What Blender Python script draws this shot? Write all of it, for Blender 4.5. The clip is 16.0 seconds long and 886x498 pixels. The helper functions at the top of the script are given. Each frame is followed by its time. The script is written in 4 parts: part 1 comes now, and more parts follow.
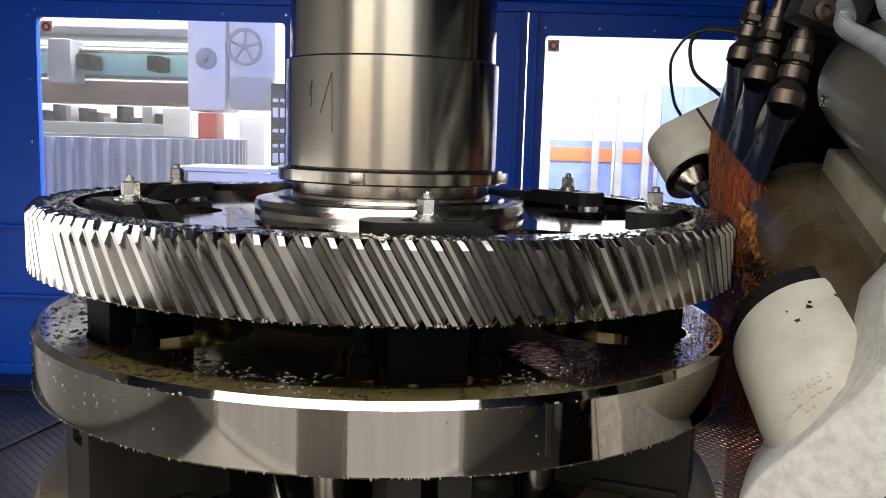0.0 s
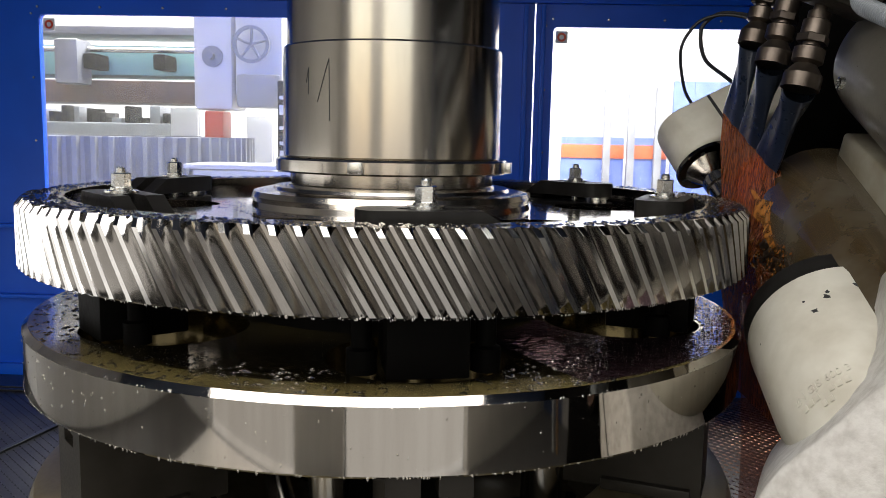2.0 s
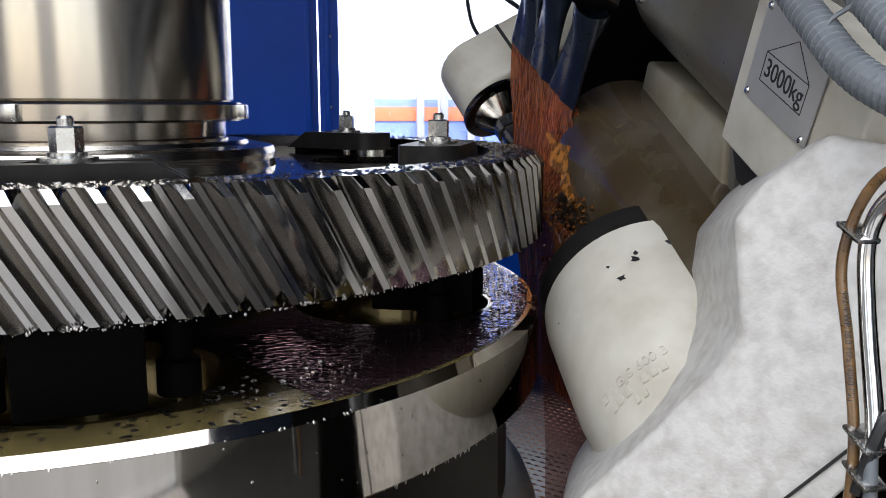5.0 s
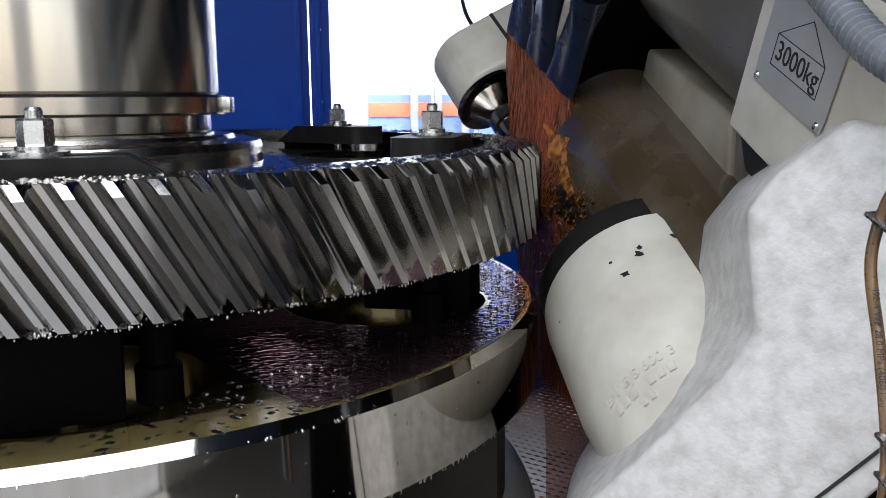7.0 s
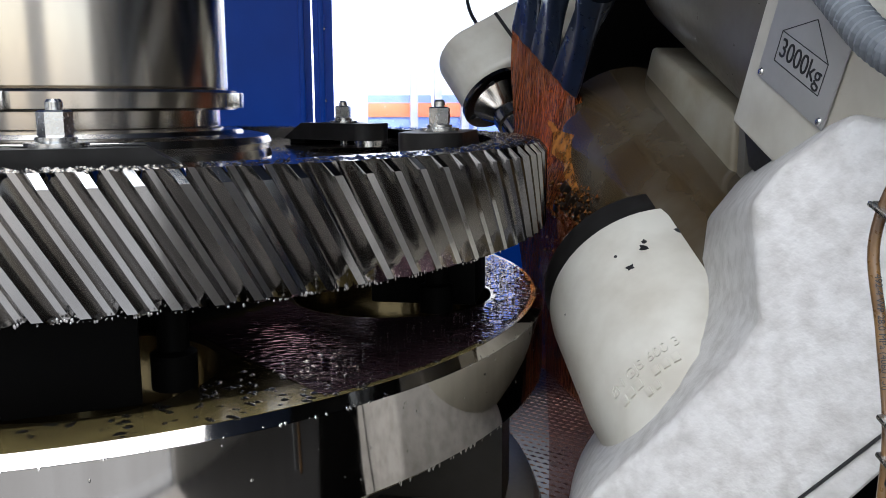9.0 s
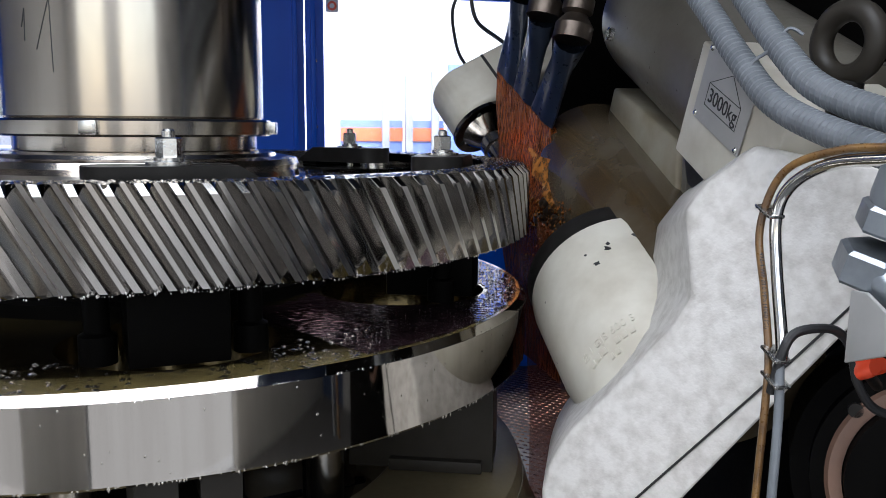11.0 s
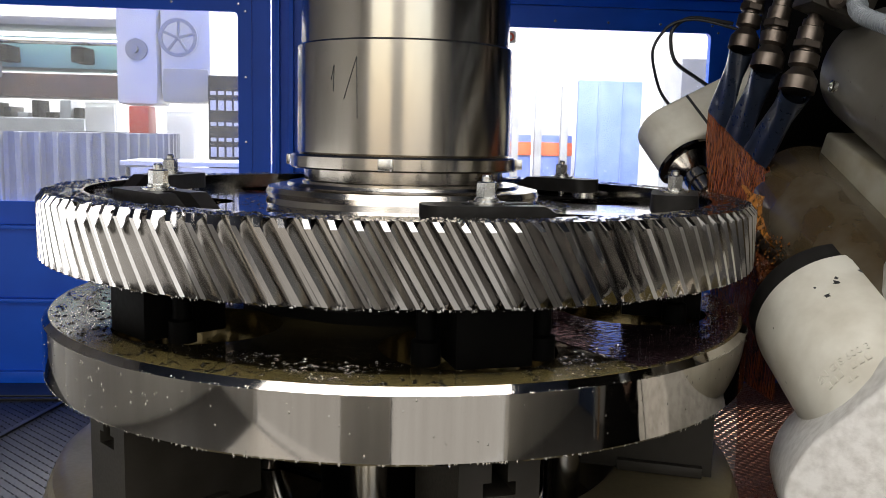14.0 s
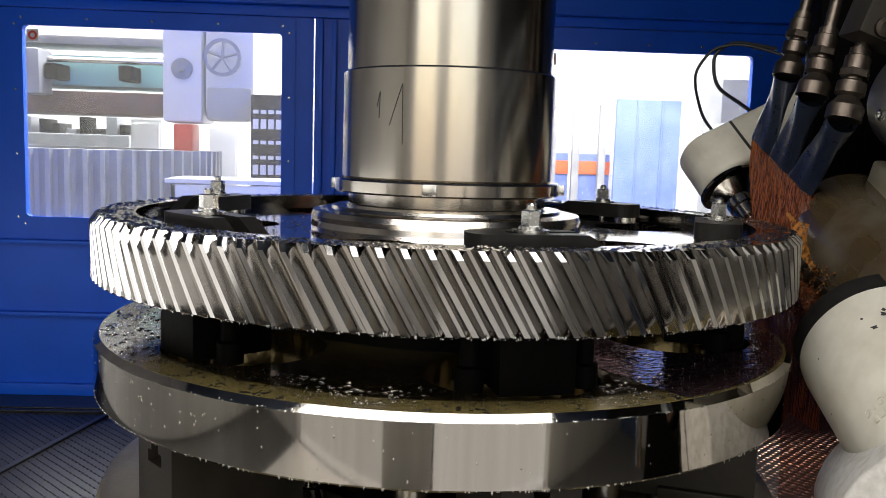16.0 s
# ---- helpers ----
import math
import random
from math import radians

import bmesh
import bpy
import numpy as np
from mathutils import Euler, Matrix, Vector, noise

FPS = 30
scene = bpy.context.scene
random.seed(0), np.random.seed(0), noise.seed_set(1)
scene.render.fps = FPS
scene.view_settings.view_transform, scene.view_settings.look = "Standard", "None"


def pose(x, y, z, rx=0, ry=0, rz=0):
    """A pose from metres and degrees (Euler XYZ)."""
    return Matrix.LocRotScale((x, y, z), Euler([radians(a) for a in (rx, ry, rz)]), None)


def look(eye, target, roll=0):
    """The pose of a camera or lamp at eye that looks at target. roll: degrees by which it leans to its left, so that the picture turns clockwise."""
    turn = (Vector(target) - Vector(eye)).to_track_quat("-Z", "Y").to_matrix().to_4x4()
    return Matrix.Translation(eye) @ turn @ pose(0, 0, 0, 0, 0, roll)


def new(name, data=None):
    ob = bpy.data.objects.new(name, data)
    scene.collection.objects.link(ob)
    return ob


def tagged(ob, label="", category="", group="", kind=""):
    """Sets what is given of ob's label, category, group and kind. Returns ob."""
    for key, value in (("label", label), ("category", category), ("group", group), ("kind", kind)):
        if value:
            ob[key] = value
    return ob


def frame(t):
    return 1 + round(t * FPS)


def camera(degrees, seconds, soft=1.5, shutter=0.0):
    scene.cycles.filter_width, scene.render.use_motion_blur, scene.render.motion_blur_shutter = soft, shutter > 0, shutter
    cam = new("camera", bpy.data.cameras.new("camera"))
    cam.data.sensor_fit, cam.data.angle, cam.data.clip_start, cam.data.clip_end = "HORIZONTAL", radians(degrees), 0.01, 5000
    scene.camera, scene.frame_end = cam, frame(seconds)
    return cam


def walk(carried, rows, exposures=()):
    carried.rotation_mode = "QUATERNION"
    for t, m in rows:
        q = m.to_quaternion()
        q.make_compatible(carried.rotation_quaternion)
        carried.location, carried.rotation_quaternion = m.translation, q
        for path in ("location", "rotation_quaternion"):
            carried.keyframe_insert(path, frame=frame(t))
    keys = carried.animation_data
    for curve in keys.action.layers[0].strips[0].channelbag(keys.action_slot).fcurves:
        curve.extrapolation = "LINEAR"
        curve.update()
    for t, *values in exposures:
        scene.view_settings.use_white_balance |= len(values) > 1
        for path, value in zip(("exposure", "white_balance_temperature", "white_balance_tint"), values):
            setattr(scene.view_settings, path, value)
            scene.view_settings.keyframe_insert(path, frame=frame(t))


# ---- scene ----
cam = camera(54.7, 16.0, soft=0.8)
# seconds, eye x, y, z, yaw, pitch, roll
PATH = [
    (0.0, 0.237, -2.591, 1.496, 1.84, -7.43, -1.70),
    (0.5, 0.229, -2.594, 1.503, 1.90, -7.48, -1.62),
    (1.0, 0.232, -2.589, 1.497, 1.96, -7.40, -1.51),
    (1.5, 0.252, -2.562, 1.482, 2.76, -7.42, -1.57),
    (2.0, 0.262, -2.518, 1.466, 2.60, -7.47, -1.12),
    (2.5, 0.294, -2.399, 1.450, -0.05, -8.13, -0.69),
    (3.0, 0.369, -2.271, 1.419, -6.06, -8.60, -0.62),
    (3.5, 0.407, -2.192, 1.413, -6.29, -9.23, -0.25),
    (4.0, 0.434, -2.108, 1.405, -7.87, -9.65, -0.30),
    (4.5, 0.461, -2.054, 1.402, -8.39, -9.69, -0.08),
    (5.0, 0.468, -2.010, 1.395, -9.18, -9.50, -0.10),
    (7.5, 0.480, -1.937, 1.377, -9.59, -9.80, 0.41),
    (8.0, 0.479, -1.932, 1.369, -9.61, -9.67, 0.34),
    (8.5, 0.475, -1.937, 1.372, -9.42, -9.89, 0.18),
    (11.0, 0.307, -2.330, 1.387, -11.88, -8.09, -0.41),
    (11.5, 0.253, -2.450, 1.397, -11.82, -9.61, -0.64),
    (12.0, 0.140, -2.487, 1.419, -12.62, -9.44, -1.31),
    (12.5, 0.007, -2.521, 1.434, -11.79, -9.34, -0.57),
    (13.0, -0.057, -2.547, 1.425, -7.60, -8.58, -0.87),
    (13.5, -0.078, -2.567, 1.452, -4.76, -8.18, -1.04),
    (14.0, -0.088, -2.572, 1.461, -4.51, -7.55, -1.34),
    (14.5, -0.099, -2.584, 1.480, -4.13, -7.44, -1.48),
    (15.0, -0.099, -2.596, 1.485, -3.18, -6.76, -1.62),
    (15.5, -0.098, -2.589, 1.480, -2.37, -6.52, -1.83),
    (16.0, -0.110, -2.588, 1.486, -2.10, -6.53, -1.76),
]
EXPOSURES = [(0.0, 0.0, 6500, 10), (2.0, 0.0, 6450, 10), (3.0, 0.05, 6200, 10), (5.0, 0.15, 5800, 11), (8.5, 0.15, 5600, 11), (12.0, 0.1, 5700, 11), (13.2, 0.0, 6200, 10), (16.0, 0.0, 6450, 10)]
walk(cam, [(t, pose(x, y, z, 90 + pitch, roll, yaw)) for t, x, y, z, yaw, pitch, roll in PATH], EXPOSURES)

# ---- world and light ----
world = bpy.data.worlds.new("hall_daylight")
scene.world = world
world.use_nodes = True
wn = world.node_tree.nodes
sky = wn.new("ShaderNodeTexSky")
sky.sky_type = "NISHITA"
sky.sun_disc = False
sky.sun_elevation = radians(48)
sky.sun_rotation = radians(200)
sky.air_density = 1.5
sky.dust_density = 3.0
world.node_tree.links.new(sky.outputs[0], wn["Background"].inputs[0])
wn["Background"].inputs[1].default_value = 0.15


def area_lamp(name, m, sx, sy, watts, colour):
    data = bpy.data.lights.new(name, "AREA")
    data.shape = "RECTANGLE"
    data.size, data.size_y, data.energy, data.color = sx, sy, watts, colour
    ob = new(name, data)
    ob.matrix_world = m
    return ob


# added stand-in lamps for daylight behind the camera, mirrored by disc and arbor
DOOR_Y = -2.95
area_lamp("doorway_stand_in", look((-1.54, DOOR_Y - 0.02, 1.39), (-1.54, 0, 1.39)), 1.42, 2.9, 8.5, (1.0, 0.96, 0.91))
area_lamp("doorway_stand_in", look((0.54, DOOR_Y - 0.02, 1.39), (0.54, 0, 1.39)), 1.46, 2.9, 10.5, (1.0, 0.97, 0.93))
area_lamp("side_fill_light", look((-3.38, -0.60, 0.80), (0, -0.60, 0.80)), 3.2, 0.9, 19, (1.0, 0.98, 0.95))
# unseen lamp added over the operator's place, mirrored in teeth and chamfer
area_lamp("overhead_fill_light", look((-0.33, -2.05, 3.15), (-0.33, -1.95, 0)), 2.9, 1.4, 84, (1.0, 0.975, 0.935))
# unseen lamps added over the hall to brighten the view beyond the windows
area_lamp("hall_fill_light", look((-3.0, 8.5, 7.5), (-3.0, 8.4, 0)), 10, 6, 4000, (1.0, 0.99, 0.97))
area_lamp("hall_fill_light", look((5.0, 8.5, 7.5), (5.0, 8.4, 0)), 8, 6, 3600, (1.0, 0.99, 0.97))


# ---- materials ----
def mat(name, colour, rough=0.5, metal=0.0, second=None, scale=8.0, amount=0.5, fine=60.0, bump=0.1, bump_dist=0.002,
        stretch=(1, 1, 1), spec=0.5, rough_var=0.1, coat=0.0, aniso=0.0, detail=4.0, fine_detail=3.0, contrast=(0.35, 0.65)):
    """Principled surface with two scales of noise: broad blotches between two colours, fine grain in gloss and relief."""
    m = bpy.data.materials.new(name)
    m.use_nodes = True
    nt = m.node_tree
    n, l = nt.nodes, nt.links
    p = n["Principled BSDF"]
    co = n.new("ShaderNodeTexCoord")
    mp = n.new("ShaderNodeMapping")
    mp.inputs["Scale"].default_value = stretch
    l.new(co.outputs["Object"], mp.inputs[0])
    broad = n.new("ShaderNodeTexNoise")
    broad.inputs["Scale"].default_value = scale
    broad.inputs["Detail"].default_value = detail
    l.new(mp.outputs[0], broad.inputs["Vector"])
    grain = n.new("ShaderNodeTexNoise")
    grain.inputs["Scale"].default_value = fine
    grain.inputs["Detail"].default_value = fine_detail
    l.new(mp.outputs[0], grain.inputs["Vector"])
    mr = n.new("ShaderNodeMapRange")
    mr.inputs[1].default_value, mr.inputs[2].default_value = contrast
    l.new(broad.outputs[0], mr.inputs[0])
    mul = n.new("ShaderNodeMath")
    mul.operation = "MULTIPLY"
    mul.inputs[1].default_value = amount
    l.new(mr.outputs[0], mul.inputs[0])
    mix = n.new("ShaderNodeMix")
    mix.data_type = "RGBA"
    mix.inputs[6].default_value = (*colour, 1)
    mix.inputs[7].default_value = (*(second or tuple(c * 0.6 for c in colour)), 1)
    l.new(mul.outputs[0], mix.inputs[0])
    l.new(mix.outputs[2], p.inputs["Base Color"])
    rr = n.new("ShaderNodeMapRange")
    rr.inputs[3].default_value, rr.inputs[4].default_value = max(0.02, rough - rough_var), min(1, rough + rough_var)
    l.new(grain.outputs[0], rr.inputs[0])
    l.new(rr.outputs[0], p.inputs["Roughness"])
    p.inputs["Metallic"].default_value = metal
    p.inputs["Specular IOR Level"].default_value = spec
    p.inputs["Coat Weight"].default_value = coat
    p.inputs["Coat Roughness"].default_value = 0.08
    p.inputs["Anisotropic"].default_value = aniso
    if bump:
        b = n.new("ShaderNodeBump")
        b.inputs["Strength"].default_value = bump
        b.inputs["Distance"].default_value = bump_dist
        l.new(grain.outputs[0], b.inputs["Height"])
        l.new(b.outputs[0], p.inputs["Normal"])
    return m


M_TURNED = mat("turned_steel", (0.60, 0.56, 0.50), 0.17, 1.0, (0.42, 0.38, 0.33), 5, 0.6, 40, 0.05, 0.0004, (1, 1, 0.25), rough_var=0.05)
M_TOOTH = mat("hobbed_tooth_steel", (0.42, 0.405, 0.385), 0.12, 1.0, (0.27, 0.255, 0.24), 9, 0.5, 160, 0.05, 0.0004, rough_var=0.05)
M_WET = mat("oily_steel", (0.24, 0.21, 0.18), 0.10, 1.0, (0.16, 0.13, 0.10), 7, 0.8, 26, 0.22, 0.004, rough_var=0.06)
M_DISC = mat("ground_disc_steel", (0.47, 0.435, 0.385), 0.055, 1.0, (0.40, 0.365, 0.32), 5, 0.75, 30, 0.03, 0.0004, (6, 6, 0.3), rough_var=0.03)
M_FACE = mat("shaded_oil_disc_face", (0.16, 0.122, 0.048), 0.12, 0.88, (0.09, 0.067, 0.027), 7, 0.8, 26, 0.18, 0.003, rough_var=0.07, coat=0.3)
M_OLIVE = mat("lit_olive_oil_film", (0.20, 0.155, 0.055), 0.20, 0.35, (0.10, 0.075, 0.028), 12, 0.8, 60, 0.15, 0.002, rough_var=0.10, coat=0.5)
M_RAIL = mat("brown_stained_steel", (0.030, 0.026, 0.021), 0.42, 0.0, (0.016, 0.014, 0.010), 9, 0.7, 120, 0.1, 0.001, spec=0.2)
M_BLACK = mat("blackened_steel", (0.016, 0.015, 0.014), 0.38, 0.1, (0.009, 0.008, 0.007), 20, 0.8, 120, 0.15, 0.001, spec=0.16)
M_DARK = mat("shade_black_oily_iron", (0.003, 0.0028, 0.0026), 0.5, 0.0, (0.002, 0.0018, 0.0017), 12, 0.7, 60, 0.12, 0.002, spec=0.025)
M_ZINC = mat("zinc_plated_steel", (0.66, 0.66, 0.64), 0.25, 1.0, (0.45, 0.44, 0.42), 40, 0.5, 120, 0.02, 0.0002)
M_CREAM = mat("cream_machine_paint", (0.58, 0.555, 0.475), 0.42, 0.0, (0.40, 0.365, 0.29), 9, 0.7, 90, 0.12, 0.0012, coat=0.15)
M_CAST = mat("grey_white_cast_paint", (0.58, 0.56, 0.525), 0.42, 0.0, (0.30, 0.275, 0.24), 36, 0.55, 150, 0.6, 0.0020, coat=0.1, detail=8.0, contrast=(0.40, 0.70))
M_BEAM = mat("dirty_cream_paint", (0.30, 0.275, 0.21), 0.45, 0.0, (0.15, 0.115, 0.065), 7, 0.75, 90, 0.15, 0.0012, coat=0.2, detail=7.0)
M_GALV = mat("dull_galvanised_steel", (0.33, 0.36, 0.39), 0.36, 0.85, (0.20, 0.22, 0.24), 25, 0.6, 140, 0.06, 0.0004)
M_GLOWTREAD = mat("oil_wet_orange_glow_tread", (0.27, 0.125, 0.055), 0.22, 0.65, (0.12, 0.045, 0.02), 7, 0.8, 80, 0.1, 0.001, coat=0.4)
M_GREYP = mat("grey_machine_paint", (0.135, 0.126, 0.106), 0.32, 0.0, (0.070, 0.060, 0.044), 5, 0.7, 80, 0.1, 0.0012, coat=0.2)
M_BEIGE = mat("beige_base_paint", (0.16, 0.133, 0.073), 0.42, 0.0, (0.085, 0.066, 0.034), 5, 0.7, 70, 0.1, 0.0012, coat=0.2)
M_BLUE = mat("blue_enamel_sheet", (0.006, 0.10, 0.68), 0.42, 0.0, (0.005, 0.075, 0.55), 2.5, 0.6, 60, 0.06, 0.0008, spec=0.3)
M_NAVY = mat("dark_navy_sheet", (0.03, 0.045, 0.09), 0.42, 0.0, (0.02, 0.03, 0.06), 3, 0.5, 60, 0.05, 0.0006)
M_PLATE = mat("dark_tread_plate", (0.034, 0.033, 0.034), 0.32, 0.6, (0.014, 0.013, 0.013), 6, 0.8, 90, 0.1, 0.001)
M_HOSE = mat("grey_corrugated_plastic", (0.17, 0.185, 0.20), 0.36, 0.0, (0.10, 0.11, 0.12), 14, 0.6, 90, 0.05, 0.0006)
M_FAN = mat("blue_grey_plastic", (0.015, 0.021, 0.036), 0.30, 0.0, (0.009, 0.012, 0.020), 10, 0.6, 50, 0.08, 0.002, spec=0.35, coat=0.25)
M_BRASS = mat("oil_stained_steel", (0.12, 0.098, 0.080), 0.36, 0.9, (0.055, 0.042, 0.032), 20, 0.7, 90, 0.1, 0.001)
M_RUBBER = mat("black_rubber", (0.012, 0.012, 0.013), 0.5, 0.0, (0.02, 0.02, 0.02), 20, 0.5, 120, 0.05, 0.0005)
M_AMBER = mat("amber_braided_hose", (0.20, 0.11, 0.035), 0.3, 0.0, (0.06, 0.03, 0.012), 30, 0.8, 200, 0.1, 0.0008, coat=0.4)
M_CHROME = mat("chromed_tube", (0.78, 0.77, 0.74), 0.12, 1.0, (0.6, 0.58, 0.55), 20, 0.4, 150, 0.02, 0.0003)
M_SIGN = mat("brushed_aluminium_plate", (0.40, 0.395, 0.38), 0.42, 0.25, (0.32, 0.315, 0.30), 12, 0.5, 90, 0.05, 0.0003, (1, 1, 1))
M_INK = mat("black_ink", (0.01, 0.01, 0.01), 0.5, 0.0, None, 20, 0.2, 80, 0)
M_ORANGE = mat("orange_paint", (0.72, 0.13, 0.035), 0.5, 0.0, (0.60, 0.11, 0.03), 6, 0.5, 50, 0.05)
M_RED = mat("red_orange_cap", (0.70, 0.07, 0.02), 0.4, 0.0, (0.5, 0.04, 0.01), 9, 0.5, 50, 0.05)
M_TEAL = mat("pale_turquoise_paint", (0.25, 0.52, 0.50), 0.5, 0.0, (0.18, 0.40, 0.40), 3, 0.5, 40, 0.05)
M_HALLGREY = mat("hall_grey_steel", (0.30, 0.31, 0.33), 0.5, 0.3, (0.18, 0.18, 0.20), 4, 0.6, 40, 0.1)
M_HALLWHITE = mat("hall_white_paint", (0.72, 0.72, 0.72), 0.55, 0.0, (0.58, 0.58, 0.60), 2, 0.5, 30, 0.05)
M_CONCRETE = mat("hall_concrete", (0.30, 0.29, 0.28), 0.6, 0.0, (0.22, 0.21, 0.20), 2, 0.6, 40, 0.1)
M_REFLECTOR = mat("dull_reflector_sheet", (0.085, 0.082, 0.078), 0.6, 0.0, (0.06, 0.058, 0.055), 2, 0.6, 40, 0.1)
M_CEIL = mat("cabin_roof_sheet", (0.05, 0.07, 0.13), 0.5, 0.0, (0.03, 0.05, 0.10), 2, 0.5, 40, 0.05)
M_COPPER = mat("rust_brown_paint", (0.16, 0.09, 0.06), 0.4, 0.2, (0.08, 0.05, 0.04), 8, 0.7, 60, 0.1)
M_SPLASH = mat("dried_oil_splash", (0.45, 0.48, 0.60), 0.4, 0.0, (0.32, 0.33, 0.42), 30, 0.6, 90, 0.05)
M_CHIP = mat("wet_steel_chips", (0.62, 0.60, 0.57), 0.25, 1.0, (0.4, 0.38, 0.35), 60, 0.6, 200, 0.2, 0.001)


def clear_material(name, colour, rough, mixing, streak=None, tint=None):
    """Thin see-through sheet: clear pass mixed with a glossy tinted film, streaked along z."""
    m = bpy.data.materials.new(name)
    m.use_nodes = True
    n, l = m.node_tree.nodes, m.node_tree.links
    p = n["Principled BSDF"]
    p.inputs["Base Color"].default_value = (*colour, 1)
    p.inputs["Roughness"].default_value = rough
    tr = n.new("ShaderNodeBsdfTransparent")
    tr.inputs[0].default_value = (*[min(1, 0.35 + c) for c in colour], 1) if streak else (1, 1, 1, 1)
    if tint:
        tr.inputs[0].default_value = (*tint, 1)
    mx = n.new("ShaderNodeMixShader")
    mx.inputs[0].default_value = mixing
    l.new(tr.outputs[0], mx.inputs[1])
    l.new(p.outputs[0], mx.inputs[2])
    l.new(mx.outputs[0], n["Material Output"].inputs[0])
    if streak:
        co, mp, nz, mr = n.new("ShaderNodeTexCoord"), n.new("ShaderNodeMapping"), n.new("ShaderNodeTexNoise"), n.new("ShaderNodeMapRange")
        mp.inputs["Scale"].default_value = streak
        nz.inputs["Scale"].default_value, nz.inputs["Detail"].default_value = 1.0, 5.0
        l.new(co.outputs["Object"], mp.inputs[0])
        l.new(mp.outputs[0], nz.inputs["Vector"])
        l.new(nz.outputs[0], mr.inputs[0])
        mr.inputs[1].default_value, mr.inputs[2].default_value = 0.35, 0.62
        mr.inputs[3].default_value, mr.inputs[4].default_value = mixing * 0.55, min(1.0, mixing * 1.35)
        l.new(mr.outputs[0], mx.inputs[0])
        b = n.new("ShaderNodeBump")
        b.inputs["Strength"].default_value, b.inputs["Distance"].default_value = 0.8, 0.01
        l.new(nz.outputs[0], b.inputs["Height"])
        l.new(b.outputs[0], p.inputs["Normal"])
        mix = n.new("ShaderNodeMix")
        mix.data_type = "RGBA"
        mix.inputs[6].default_value = (*[c * 0.35 for c in colour], 1)
        mix.inputs[7].default_value = (*[min(1, c * 1.7) for c in colour], 1)
        l.new(nz.outputs[0], mix.inputs[0])
        l.new(mix.outputs[2], p.inputs["Base Color"])
    return m


M_GLASS = clear_material("hazy_window_glass", (0.9, 0.9, 0.88), 0.1, 0.15)
M_OIL = clear_material("running_amber_oil", (0.20, 0.050, 0.009), 0.07, 0.66, (230, 230, 4), (0.62, 0.20, 0.05))
M_STREAM = clear_material("thin_brown_oil_stream", (0.14, 0.040, 0.012), 0.08, 0.40, (260, 260, 4), (0.62, 0.30, 0.15))
M_FROTH = mat("splashing_amber_oil", (0.26, 0.105, 0.022), 0.10, 0.0, (0.11, 0.035, 0.008), 40, 0.8, 90, 0.4, 0.003, coat=1.0, rough_var=0.06)
M_SPRAY = clear_material("torn_amber_oil", (0.30, 0.12, 0.022), 0.07, 0.62, (75, 75, 38), (0.78, 0.45, 0.14))
M_BEAD = mat("oil_bead_shine", (0.55, 0.52, 0.46), 0.16, 0.9, (0.38, 0.35, 0.28), 60, 0.6, 200, 0.1, 0.0005)
M_POOL = mat("rippled_red_oil", (0.17, 0.10, 0.12), 0.05, 0.85, (0.075, 0.03, 0.034), 9, 0.7, 48, 1.0, 0.006, (1.0, 2.4, 1.0), rough_var=0.02, fine_detail=1.0)
M_OILY = mat("oil_stained_grey_paint", (0.095, 0.080, 0.056), 0.20, 0.0, (0.045, 0.028, 0.010), 6, 0.9, 40, 0.2, 0.003, coat=0.8, rough_var=0.08)
M_WEB = mat("oil_wet_web_steel", (0.70, 0.66, 0.62), 0.07, 1.0, (0.42, 0.36, 0.32), 9, 0.6, 40, 0.06, 0.002, rough_var=0.04)
M_PALEBLUE = mat("sunlit_pale_blue_sheet", (0.10, 0.16, 0.50), 0.5, 0.0, (0.18, 0.25, 0.58), 3, 0.7, 30, 0.05)
M_SIDE = mat("grey_hall_side", (0.62, 0.60, 0.56), 0.6, 0.0, (0.50, 0.48, 0.45), 2, 0.6, 30, 0.05)
M_THINOIL = clear_material("thin_red_oil_film", (0.22, 0.075, 0.05), 0.15, 0.28, (140, 140, 3))


# ---- mesh helpers ----
def part(name, bm, material, parent=None, label="", smooth=35):
    """Links a bmesh as one mesh object under a thing or a part."""
    me = bpy.data.meshes.new(name)
    bmesh.ops.recalc_face_normals(bm, faces=bm.faces)
    bm.to_mesh(me)
    bm.free()
    if smooth:
        me.polygons.foreach_set("use_smooth", [True] * len(me.polygons))
        me.set_sharp_from_angle(angle=radians(smooth))
    me.materials.append(material)
    ob = new(name, me)
    if parent is not None:
        ob.parent = parent
    if label:
        ob["label"] = label
    return ob


def thing(name, m, label, category, group="", kind=""):
    ob = new(name)
    ob.matrix_world = m
    return tagged(ob, label, category, group, kind)


def box(sx, sy, sz, m=Matrix(), bevel=0.004, bm=None):
    """A bevelled block centred on m."""
    b = bmesh.new()
    bmesh.ops.create_cube(b, size=1, matrix=Matrix.Diagonal((sx, sy, sz, 1)))
    if bevel:
        bmesh.ops.bevel(b, geom=b.edges[:], offset=bevel, segments=2, affect="EDGES", profile=0.6)
    bmesh.ops.transform(b, matrix=m, verts=b.verts)
    return merge(bm, b)


def merge(bm, b):
    if bm is None:
        return b
    me = bpy.data.meshes.new("tmp")
    b.to_mesh(me)
    b.free()
    bm.from_mesh(me)
    bpy.data.meshes.remove(me)
    return bm


